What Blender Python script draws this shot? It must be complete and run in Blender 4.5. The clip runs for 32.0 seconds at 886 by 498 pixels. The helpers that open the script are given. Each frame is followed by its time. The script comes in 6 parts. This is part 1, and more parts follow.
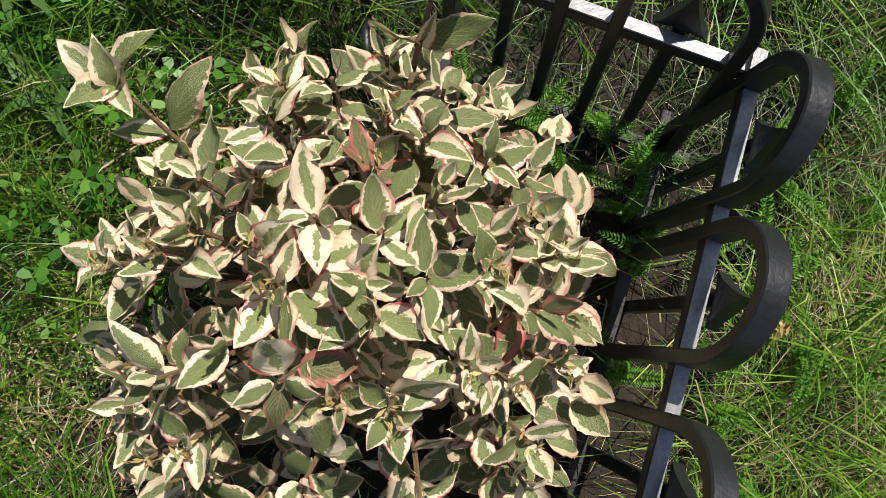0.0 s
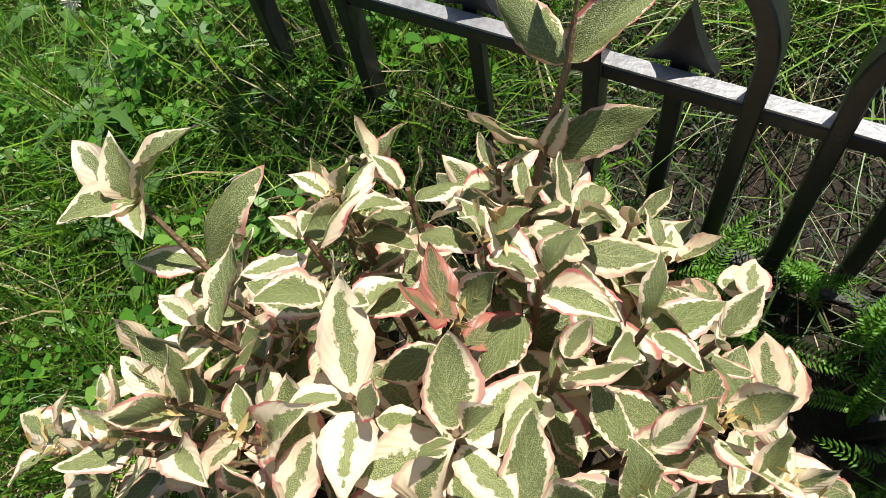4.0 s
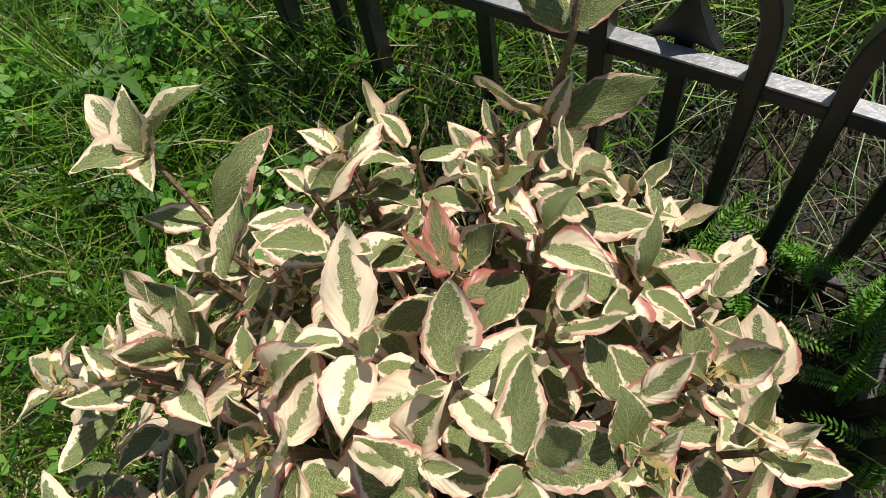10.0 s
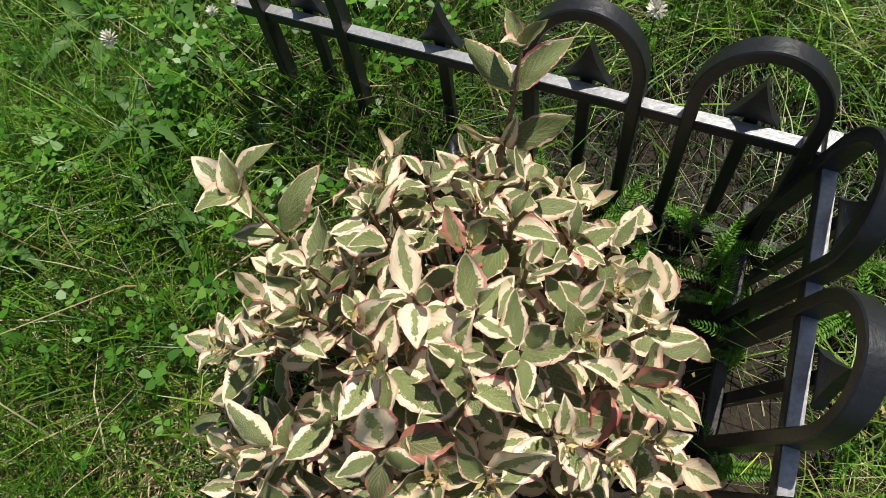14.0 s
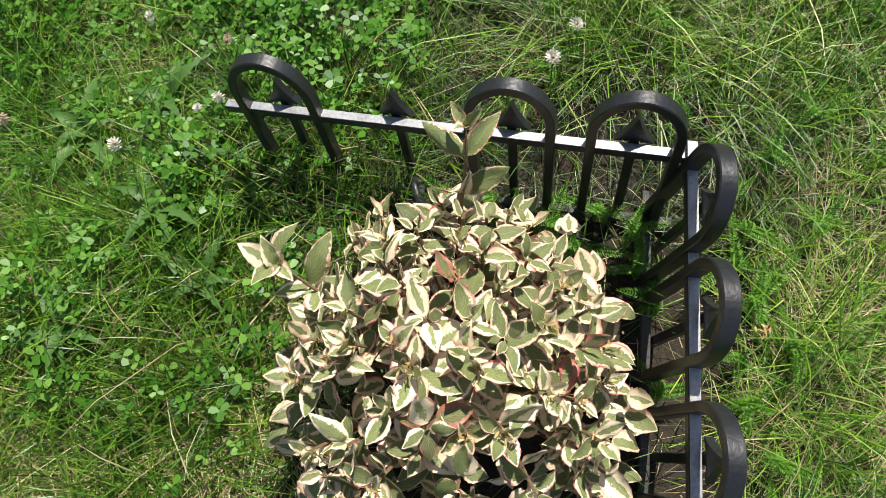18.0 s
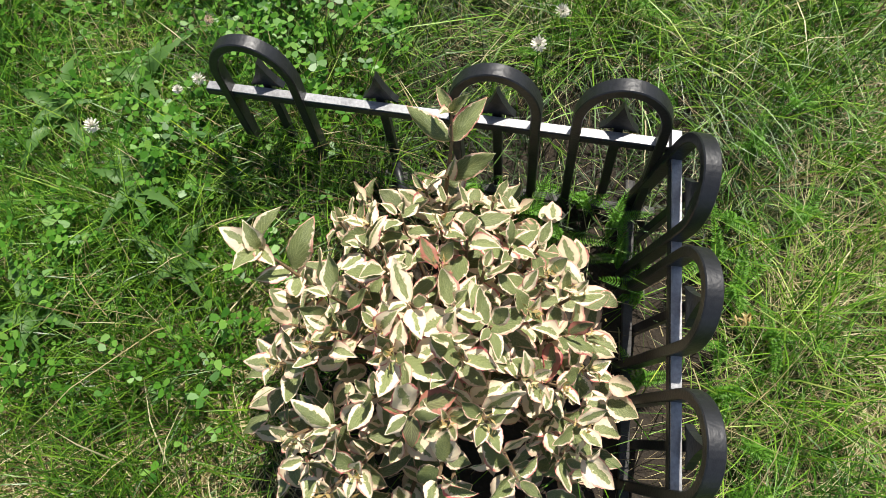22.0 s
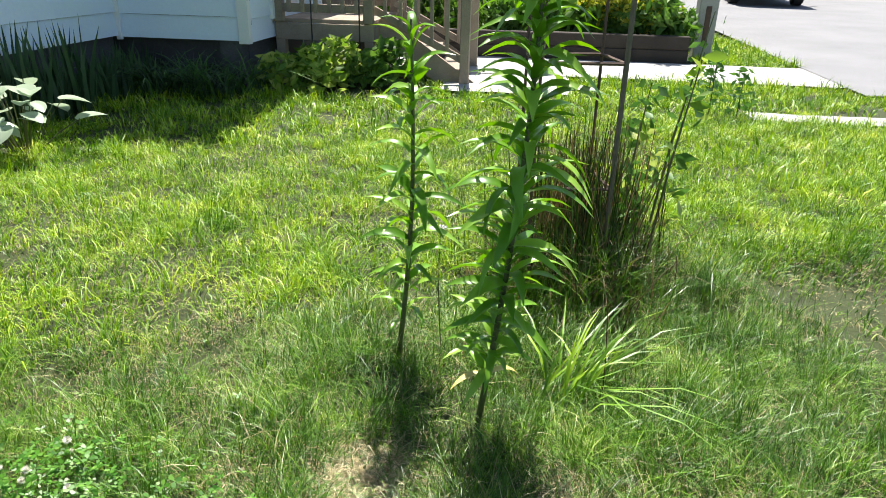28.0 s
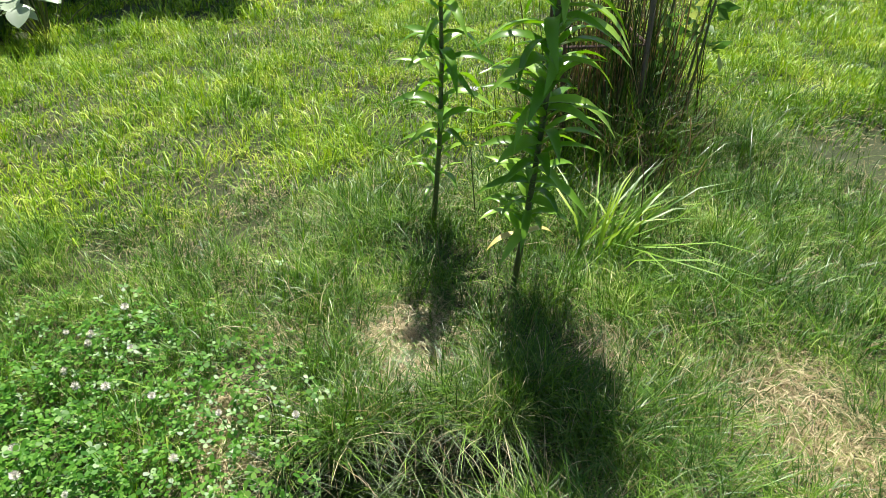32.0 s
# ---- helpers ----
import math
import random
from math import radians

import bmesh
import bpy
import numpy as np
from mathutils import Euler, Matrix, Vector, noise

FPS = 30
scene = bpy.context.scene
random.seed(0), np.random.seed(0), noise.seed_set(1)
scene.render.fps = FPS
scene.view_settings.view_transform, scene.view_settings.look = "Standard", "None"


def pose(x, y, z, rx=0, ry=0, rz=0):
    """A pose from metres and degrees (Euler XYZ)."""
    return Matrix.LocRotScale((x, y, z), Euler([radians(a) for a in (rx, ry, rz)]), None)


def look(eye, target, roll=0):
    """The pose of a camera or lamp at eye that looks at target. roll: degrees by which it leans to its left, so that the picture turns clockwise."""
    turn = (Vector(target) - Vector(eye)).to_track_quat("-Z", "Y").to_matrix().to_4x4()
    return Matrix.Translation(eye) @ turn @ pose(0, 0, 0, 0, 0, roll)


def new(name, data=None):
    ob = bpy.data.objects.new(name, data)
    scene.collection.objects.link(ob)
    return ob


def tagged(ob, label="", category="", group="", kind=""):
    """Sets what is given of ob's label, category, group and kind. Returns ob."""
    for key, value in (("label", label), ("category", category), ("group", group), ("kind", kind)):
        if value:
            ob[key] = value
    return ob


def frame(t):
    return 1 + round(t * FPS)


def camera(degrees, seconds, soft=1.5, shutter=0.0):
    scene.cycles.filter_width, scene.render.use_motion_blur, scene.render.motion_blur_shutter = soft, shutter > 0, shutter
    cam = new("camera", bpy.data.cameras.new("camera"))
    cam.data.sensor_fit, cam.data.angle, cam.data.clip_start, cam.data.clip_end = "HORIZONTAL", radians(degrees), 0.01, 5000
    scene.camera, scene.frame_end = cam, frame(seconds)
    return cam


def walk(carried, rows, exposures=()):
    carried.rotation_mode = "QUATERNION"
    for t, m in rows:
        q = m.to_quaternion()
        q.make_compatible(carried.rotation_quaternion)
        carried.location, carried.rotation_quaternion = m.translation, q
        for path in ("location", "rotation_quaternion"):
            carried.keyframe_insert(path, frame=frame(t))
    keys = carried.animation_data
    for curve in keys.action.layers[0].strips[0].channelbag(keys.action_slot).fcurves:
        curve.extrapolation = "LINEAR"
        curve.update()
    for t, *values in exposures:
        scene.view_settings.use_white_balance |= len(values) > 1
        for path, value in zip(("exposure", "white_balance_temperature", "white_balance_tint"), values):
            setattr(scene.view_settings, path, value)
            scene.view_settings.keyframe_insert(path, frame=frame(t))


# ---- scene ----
cam = camera(66.2, 32.0, soft=0.5)
PATH = [
    (0, (-0.144, -0.302, 0.659), (-0.328, -0.021, -1.312), -13.8),
    (0.5, (-0.121, -0.282, 0.588), (-0.440, 0.014, -1.364), -25.2),
    (1, (-0.128, -0.267, 0.544), (-0.537, 0.084, -1.382), -24.9),
    (1.5, (-0.084, -0.296, 0.517), (-0.718, 0.264, -1.295), -27.5),
    (2, (-0.066, -0.251, 0.531), (-0.854, 0.223, -1.245), -37.9),
    (2.5, (-0.075, -0.266, 0.531), (-0.846, 0.453, -1.169), -26.9),
    (3, (-0.108, -0.276, 0.522), (-0.839, 0.390, -1.216), -27.7),
    (3.5, (-0.134, -0.254, 0.517), (-0.917, 0.335, -1.226), -31.1),
    (4, (-0.160, -0.260, 0.506), (-0.867, 0.282, -1.285), -29.5),
    (4.5, (-0.163, -0.269, 0.502), (-0.849, 0.226, -1.311), -31.0),
    (6.5, (-0.155, -0.271, 0.501), (-0.840, 0.246, -1.305), -29.7),
    (7, (-0.156, -0.272, 0.503), (-0.833, 0.233, -1.310), -29.6),
    (7.5, (-0.154, -0.276, 0.505), (-0.843, 0.232, -1.303), -29.8),
    (8, (-0.152, -0.276, 0.508), (-0.826, 0.241, -1.302), -28.8),
    (8.5, (-0.154, -0.276, 0.507), (-0.834, 0.243, -1.301), -28.7),
    (9, (-0.154, -0.276, 0.508), (-0.833, 0.265, -1.294), -27.4),
    (9.5, (-0.153, -0.274, 0.508), (-0.851, 0.256, -1.289), -28.5),
    (10, (-0.153, -0.275, 0.507), (-0.854, 0.247, -1.292), -28.4),
    (10.5, (-0.154, -0.278, 0.508), (-0.863, 0.241, -1.289), -28.7),
    (11, (-0.158, -0.277, 0.514), (-0.852, 0.263, -1.282), -26.6),
    (11.5, (-0.156, -0.277, 0.515), (-0.860, 0.261, -1.278), -26.9),
    (12, (-0.157, -0.279, 0.512), (-0.852, 0.260, -1.284), -26.5),
    (12.5, (-0.154, -0.280, 0.513), (-0.855, 0.252, -1.283), -26.9),
    (13, (-0.154, -0.283, 0.519), (-0.832, 0.261, -1.282), -25.8),
    (13.5, (-0.151, -0.301, 0.569), (-0.766, 0.211, -1.263), -28.7),
    (14, (-0.135, -0.339, 0.675), (-0.661, 0.217, -1.173), -25.4),
    (14.5, (-0.123, -0.356, 0.766), (-0.528, 0.181, -1.118), -25.8),
    (16.5, (-0.133, -0.375, 0.859), (-0.420, 0.206, -1.033), -21.5),
    (17, (-0.138, -0.370, 0.865), (-0.452, 0.193, -1.028), -23.4),
    (17.5, (-0.141, -0.361, 0.872), (-0.466, 0.209, -1.018), -23.6),
    (18, (-0.141, -0.359, 0.871), (-0.489, 0.184, -1.022), -25.8),
    (18.5, (-0.144, -0.362, 0.873), (-0.519, 0.180, -1.015), -27.3),
    (19, (-0.147, -0.369, 0.873), (-0.524, 0.187, -1.010), -26.2),
    (19.5, (-0.148, -0.375, 0.873), (-0.508, 0.207, -1.006), -23.6),
    (20, (-0.148, -0.376, 0.873), (-0.498, 0.190, -1.013), -24.0),
    (20.5, (-0.146, -0.372, 0.872), (-0.476, 0.179, -1.022), -23.3),
    (21, (-0.146, -0.367, 0.869), (-0.470, 0.170, -1.030), -23.3),
    (21.5, (-0.144, -0.365, 0.867), (-0.454, 0.185, -1.031), -22.0),
    (22, (-0.145, -0.362, 0.867), (-0.433, 0.161, -1.042), -21.6),
    (22.5, (-0.143, -0.357, 0.872), (-0.420, 0.209, -1.026), -19.2),
    (23, (-0.138, -0.352, 0.887), (-0.385, 0.277, -0.995), -15.9),
    (23.5, (-0.142, -0.347, 0.902), (-0.329, 0.346, -0.965), -11.1),
    (24, (-0.131, -0.327, 0.926), (-0.240, 0.442, -0.918), -7.2),
    (24.5, (-0.106, -0.296, 0.975), (-0.073, 0.709, -0.754), -3.5),
    (25, (-0.094, -0.278, 0.997), (0.055, 0.842, -0.653), -0.4),
    (25.5, (-0.070, -0.260, 1.029), (0.197, 1.034, -0.473), 0.6),
    (26, (-0.050, -0.248, 1.069), (0.325, 1.220, -0.237), 1.4),
    (26.5, (-0.054, -0.251, 1.097), (0.411, 1.345, -0.015), 1.6),
    (28.5, (-0.052, -0.266, 1.179), (0.556, 1.516, 0.505), 1.3),
    (29, (-0.052, -0.260, 1.247), (0.567, 1.567, 0.721), 1.0),
    (29.5, (-0.063, -0.251, 1.238), (0.514, 1.630, 0.875), 0.2),
    (30, (-0.054, -0.253, 1.245), (0.517, 1.641, 0.950), -1.8),
    (30.5, (-0.069, -0.263, 1.183), (0.464, 1.574, 0.597), 0.2),
    (31, (-0.076, -0.264, 1.137), (0.444, 1.503, 0.358), 0.2),
    (31.5, (-0.067, -0.283, 1.113), (0.451, 1.426, 0.213), -0.2),
    (32, (-0.073, -0.279, 1.098), (0.385, 1.333, 0.007), -1.8),
]
walk(cam, [(t, look(e, g, r)) for t, e, g, r in PATH],
     exposures=[(0, 0.05), (2.0, 0.14), (3.0, 0.32), (4.0, 0.40), (6.5, 0.06), (13.5, 0.03), (16.5, 0.42), (23.5, 0.58), (26, 1.22), (29.5, 1.25), (32, 0.96)])

# ---------------------------------------------------------------- light
SUN_AZ, SUN_EL = radians(19), radians(58)      # azimuth from +y towards +x
world = bpy.data.worlds.new("sky")
scene.world = world
world.use_nodes = True
wn = world.node_tree.nodes
sky = wn.new("ShaderNodeTexSky")
sky.sky_type, sky.sun_disc = "NISHITA", False
sky.sun_elevation, sky.sun_rotation = SUN_EL, SUN_AZ
sky.dust_density, sky.air_density = 1.2, 1.0
wn["Background"].inputs["Strength"].default_value = 0.072
world.node_tree.links.new(sky.outputs[0], wn["Background"].inputs["Color"])
sun_dir = Vector((math.sin(SUN_AZ) * math.cos(SUN_EL), math.cos(SUN_AZ) * math.cos(SUN_EL), math.sin(SUN_EL)))
lamp = bpy.data.lights.new("sun", "SUN")
lamp.energy, lamp.angle, lamp.color = 5.0, radians(0.53), (1.0, 0.95, 0.87)
sun = new("sun", lamp)
sun.matrix_world = look(sun_dir * 50, (0, 0, 0))


# ---------------------------------------------------------------- materials
def material(name):
    m = bpy.data.materials.new(name)
    m.use_nodes = True
    return m, m.node_tree.nodes, m.node_tree.links, m.node_tree.nodes["Principled BSDF"]


def ramp(nodes, stops):
    r = nodes.new("ShaderNodeValToRGB")
    els = r.color_ramp.elements
    while len(els) < len(stops):
        els.new(0.5)
    for e, (p, c) in zip(els, stops):
        e.position, e.color = p, (*c, 1)
    return r


def noise_tex(nodes, links, scale, detail=4.0, coords="Object", rough=0.6):
    c = nodes.new("ShaderNodeTexCoord")
    n = nodes.new("ShaderNodeTexNoise")
    n.inputs["Scale"].default_value, n.inputs["Detail"].default_value, n.inputs["Roughness"].default_value = scale, detail, rough
    links.new(c.outputs[coords], n.inputs["Vector"])
    return n


def surface(name, dark, light, rough=0.7, scale=8.0, fine=90.0, bump=0.3, metal=0.0, coords="Object", spread=0.5, vary=0.0):
    """A worn plain surface: two scales of colour variation and fine relief."""
    m, n, l, b = material(name)
    big, small = noise_tex(n, l, scale, 5, coords), noise_tex(n, l, fine, 3, coords)
    add = n.new("ShaderNodeMath")
    add.operation = "MULTIPLY_ADD"
    add.inputs[1].default_value, add.inputs[2].default_value = 0.5, 0.0
    l.new(small.outputs["Fac"], add.inputs[0])
    mix = n.new("ShaderNodeMath")
    mix.operation = "MULTIPLY_ADD"
    mix.inputs[1].default_value = 0.5
    l.new(big.outputs["Fac"], mix.inputs[0])
    l.new(add.outputs[0], mix.inputs[2])
    src = mix
    if vary:
        info = n.new("ShaderNodeObjectInfo")
        v = n.new("ShaderNodeMath")
        v.operation = "MULTIPLY_ADD"
        v.inputs[1].default_value = vary
        l.new(info.outputs["Random"], v.inputs[0])
        l.new(mix.outputs[0], v.inputs[2])
        src = v
    r = ramp(n, [(0.5 - spread / 2, dark), (0.5 + spread / 2, light)])
    l.new(src.outputs[0], r.inputs["Fac"])
    l.new(r.outputs["Color"], b.inputs["Base Color"])
    b.inputs["Roughness"].default_value, b.inputs["Metallic"].default_value = rough, metal
    if bump:
        bp = n.new("ShaderNodeBump")
        bp.inputs["Strength"].default_value, bp.inputs["Distance"].default_value = bump, 0.004
        l.new(small.outputs["Fac"], bp.inputs["Height"])
        l.new(bp.outputs["Normal"], b.inputs["Normal"])
    return m


def foliage(name, stops, rough=0.5, through_light=0.35, island=True, patch=0.0):
    """Leaves and blades: colour varies from piece to piece, and light comes through."""
    m, n, l, b = material(name)
    out = n["Material Output"]
    if island:
        g = n.new("ShaderNodeNewGeometry")
        fac = g.outputs["Random Per Island"]
    else:
        g = n.new("ShaderNodeObjectInfo")
        fac = g.outputs["Random"]
    if patch:
        big = noise_tex(n, l, patch, 3)
        mix = n.new("ShaderNodeMath")
        mix.operation = "MULTIPLY_ADD"
        mix.inputs[1].default_value = 0.55
        half = n.new("ShaderNodeMath")
        half.operation = "MULTIPLY_ADD"
        half.inputs[1].default_value, half.inputs[2].default_value = 1.3, -0.42
        l.new(big.outputs["Fac"], half.inputs[0])
        l.new(fac, mix.inputs[0])
        l.new(half.outputs[0], mix.inputs[2])
        fac = mix.outputs[0]
    r = ramp(n, stops)
    l.new(fac, r.inputs["Fac"])
    l.new(r.outputs["Color"], b.inputs["Base Color"])
    b.inputs["Roughness"].default_value = rough
    b.inputs["Specular IOR Level"].default_value = 0.36
    t = n.new("ShaderNodeBsdfTranslucent")
    hs = n.new("ShaderNodeHueSaturation")
    hs.inputs["Saturation"].default_value, hs.inputs["Value"].default_value = 1.1, 1.5
    l.new(r.outputs["Color"], hs.inputs["Color"])
    l.new(hs.outputs["Color"], t.inputs["Color"])
    mx = n.new("ShaderNodeMixShader")
    mx.inputs[0].default_value = through_light
    l.new(b.outputs[0], mx.inputs[1])
    l.new(t.outputs[0], mx.inputs[2])
    l.new(mx.outputs[0], out.inputs["Surface"])
    return m


def variegated(name, greens, cream, pink, joined=False, spread=0.352):
    """Green leaf with a cream margin and a pink edge, following the leaf's own map (u across, v along)."""
    m, n, l, b = material(name)
    uv = n.new("ShaderNodeUVMap")
    uv.uv_map = "leaf"
    sep = n.new("ShaderNodeSeparateXYZ")
    l.new(uv.outputs[0], sep.inputs[0])
    info = n.new("ShaderNodeNewGeometry" if joined else "ShaderNodeObjectInfo")
    RND = info.outputs["Random Per Island" if joined else "Random"]

    def math_node(op, a, bb, c=None):
        k = n.new("ShaderNodeMath")
        k.operation = op
        for i, v in enumerate((a, bb, c)):
            if v is None:
                continue
            if isinstance(v, (int, float)):
                k.inputs[i].default_value = v
            else:
                l.new(v, k.inputs[i])
        return k.outputs[0]

    jag = noise_tex(n, l, 240, 4)
    blot = noise_tex(n, l, 60, 2)
    rim = sep.outputs["X"]                       # 0 midrib .. 1 margin
    w = math_node("MULTIPLY_ADD", jag.outputs["Fac"], 0.60, rim)
    w = math_node("MULTIPLY_ADD", blot.outputs["Fac"], 0.50, w)
    w = math_node("MULTIPLY_ADD", RND, 0.70, w)
    margin = ramp(n, [(0.0, (0, 0, 0)), (0.488, (0, 0, 0)), (0.512, (1, 1, 1)), (1, (1, 1, 1))])
    l.new(math_node("MULTIPLY", w, spread), margin.inputs["Fac"])
    vein = n.new("ShaderNodeTexWave")
    vein.wave_type, vein.bands_direction = "BANDS", "Y"
    vein.inputs["Scale"].default_value, vein.inputs["Distortion"].default_value, vein.inputs["Detail"].default_value = 2.2, 3.0, 2.0
    mp = n.new("ShaderNodeCombineXYZ")
    l.new(math_node("MULTIPLY_ADD", rim, -0.55, sep.outputs["Y"]), mp.inputs[1])
    l.new(mp.outputs[0], vein.inputs["Vector"])
    crinkle = n.new("ShaderNodeTexVoronoi")
    tc = n.new("ShaderNodeTexCoord")
    l.new(tc.outputs["Object"], crinkle.inputs["Vector"])
    crinkle.inputs["Scale"].default_value = 1250
    g = ramp(n, [(0.0, greens[0]), (0.55, greens[1]), (1.0, greens[2])])
    l.new(math_node("MULTIPLY_ADD", crinkle.outputs["Distance"], 0.95, math_node("MULTIPLY", RND, 0.35)), g.inputs["Fac"])
    cr = ramp(n, [(0.0, cream[0]), (1.0, cream[1])])
    l.new(blot.outputs["Fac"], cr.inputs["Fac"])
    mid = ramp(n, [(0.0, (1, 1, 1)), (0.05, (0, 0, 0)), (1, (0, 0, 0))])
    l.new(rim, mid.inputs["Fac"])
    rib = ramp(n, [(0.0, (0, 0, 0)), (0.80, (0, 0, 0)), (0.97, (1, 1, 1)), (1, (1, 1, 1))])
    l.new(vein.outputs["Fac"], rib.inputs["Fac"])
    m1 = n.new("ShaderNodeMixRGB")
    l.new(math_node("MAXIMUM", math_node("MULTIPLY", mid.outputs["Color"], 0.6), math_node("MULTIPLY", rib.outputs["Color"], 0.35)), m1.inputs[0])
    l.new(g.outputs["Color"], m1.inputs[1])
    m1.inputs[2].default_value = (0.42, 0.46, 0.20, 1)
    m2 = n.new("ShaderNodeMixRGB")
    l.new(margin.outputs["Color"], m2.inputs[0])
    l.new(m1.outputs[0], m2.inputs[1])
    l.new(cr.outputs["Color"], m2.inputs[2])
    # pink rim, on some leaves stronger than on others
    edge = math_node("MULTIPLY_ADD", blot.outputs["Fac"], 0.35, math_node("MULTIPLY_ADD", jag.outputs["Fac"], 0.15, rim))
    er = ramp(n, [(0.0, (0, 0, 0)), (0.535, (0, 0, 0)), (0.58, (1, 1, 1)), (1, (1, 1, 1))])
    l.new(math_node("MULTIPLY", edge, 0.5), er.inputs["Fac"])
    some = ramp(n, [(0.0, (0.10, 0.10, 0.10)), (0.5, (0.65, 0.65, 0.65)), (1, (1, 1, 1))])
    where = noise_tex(n, l, 34, 1)
    side = ramp(n, [(0.0, (0, 0, 0)), (0.34, (0, 0, 0)), (0.50, (1, 1, 1)), (1, (1, 1, 1))])
    l.new(where.outputs["Fac"], side.inputs["Fac"])
    rnd = math_node("FRACT", math_node("MULTIPLY", RND, 7.31), 0.0)
    l.new(rnd, some.inputs["Fac"])
    m3 = n.new("ShaderNodeMixRGB")
    l.new(math_node("MULTIPLY", math_node("MULTIPLY", er.outputs["Color"], side.outputs["Color"]), some.outputs["Color"]), m3.inputs[0])
    l.new(m2.outputs[0], m3.inputs[1])
    m3.inputs[2].default_value = (*pink, 1)
    l.new(m3.outputs[0], b.inputs["Base Color"])
    b.inputs["Roughness"].default_value = 0.40
    b.inputs["Specular IOR Level"].default_value = 0.45
    bp = n.new("ShaderNodeBump")
    bp.inputs["Strength"].default_value, bp.inputs["Distance"].default_value = 0.60, 0.0010
    smooth_rim = math_node("SUBTRACT", 1.0, margin.outputs["Color"])
    l.new(math_node("MULTIPLY_ADD", vein.outputs["Fac"], 0.18, math_node("MULTIPLY", crinkle.outputs["Distance"], smooth_rim)), bp.inputs["Height"])
    l.new(bp.outputs["Normal"], b.inputs["Normal"])
    t = n.new("ShaderNodeBsdfTranslucent")
    l.new(m3.outputs[0], t.inputs["Color"])
    mx = n.new("ShaderNodeMixShader")
    mx.inputs[0].default_value = 0.18
    l.new(b.outputs[0], mx.inputs[1])
    l.new(t.outputs[0], mx.inputs[2])
    l.new(mx.outputs[0], n["Material Output"].inputs["Surface"])
    return m


M = {}
M["soil"] = surface("soil", (0.009, 0.007, 0.005), (0.050, 0.036, 0.022), 0.95, 14, 160, 1.0)
M["stalk"] = foliage("dead_stalk", [(0, (0.04, 0.028, 0.014)), (0.6, (0.11, 0.075, 0.035)), (1, (0.26, 0.19, 0.09))], 0.7, 0.2)
M["deep"] = foliage("deep_green_blade", [(0, (0.022, 0.07, 0.005)), (0.6, (0.065, 0.16, 0.010)), (1, (0.17, 0.30, 0.025))], 0.36, 0.22)
# shade is put into this near-black green: fence foot, ledge, trellis
M["shade_blade"] = foliage("shade_toned_blade", [(0, (0.008, 0.022, 0.003)), (0.7, (0.028, 0.065, 0.008)), (1, (0.12, 0.20, 0.03))], 0.5, 0.10)
M["turf"] = surface("turf", (0.014, 0.019, 0.004), (0.050, 0.068, 0.014), 0.95, 2.2, 70, 1.0)
GREENS = [(0.0, (0.012, 0.045, 0.003)), (0.42, (0.055, 0.155, 0.010)), (0.78, (0.20, 0.36, 0.028)), (1.0, (0.60, 0.66, 0.22))]
M["grass"] = foliage("grass_blade", GREENS, 0.42, 0.17, patch=4.5)
M["lawn"] = foliage("lawn_blade", [(0.0, (0.022, 0.080, 0.003)), (0.35, (0.105, 0.245, 0.006)), (0.7, (0.34, 0.50, 0.020)), (1.0, (0.72, 0.73, 0.15))], 0.45, 0.18, patch=3.0)
M["straw"] = foliage("dry_grass", [(0, (0.19, 0.14, 0.06)), (0.5, (0.43, 0.35, 0.175)), (1, (0.74, 0.65, 0.40))], 0.55, 0.25)
M["clover"] = foliage("clover_leaf", [(0, (0.035, 0.13, 0.010)), (0.6, (0.095, 0.26, 0.022)), (1, (0.20, 0.38, 0.065))], 0.4, 0.35)
M["petal"] = surface("clover_petal", (0.62, 0.56, 0.44), (0.86, 0.84, 0.76), 0.7, 60, 400, 0.6)
M["petal_old"] = surface("clover_petal_faded", (0.30, 0.18, 0.10), (0.62, 0.50, 0.36), 0.8, 60, 400, 0.6)
M["yarrow"] = foliage("feathery_leaf", [(0, (0.08, 0.23, 0.02)), (1, (0.20, 0.42, 0.05))], 0.45, 0.35)
M["weed"] = foliage("weed_leaf", [(0, (0.05, 0.13, 0.025)), (1, (0.13, 0.25, 0.06))], 0.5, 0.3)
M["leaf"] = variegated("variegated_leaf", [(0.070, 0.095, 0.030), (0.185, 0.225, 0.075), (0.42, 0.46, 0.20)], [(0.88, 0.69, 0.44), (0.96, 0.86, 0.66)], (0.58, 0.15, 0.14), spread=0.344)
# duller copy for inner leaves, painting the shade under the outer ones
M["leaf_joined"] = variegated("shaded_inner_leaf", [(0.08, 0.10, 0.04), (0.18, 0.21, 0.085), (0.32, 0.35, 0.15)], [(0.80, 0.60, 0.38), (0.90, 0.77, 0.56)], (0.55, 0.17, 0.15), True, 0.344)
M["redleaf"] = variegated("reddened_leaf", [(0.06, 0.06, 0.03), (0.14, 0.14, 0.06), (0.26, 0.26, 0.11)], [(0.36, 0.10, 0.08), (0.52, 0.26, 0.16)], (0.36, 0.05, 0.06), spread=0.315)
M["twig"] = surface("twig", (0.10, 0.06, 0.035), (0.30, 0.20, 0.10), 0.8, 30, 300, 0.6)
M["spent"] = foliage("spent_flower", [(0, (0.26, 0.17, 0.06)), (0.5, (0.52, 0.38, 0.15)), (1, (0.74, 0.62, 0.32))], 0.6, 0.3)
M["rail"] = surface("pale_grey_paint", (0.16, 0.16, 0.165), (0.52, 0.52, 0.53), 0.38, 30, 260, 0.15, 0.25)
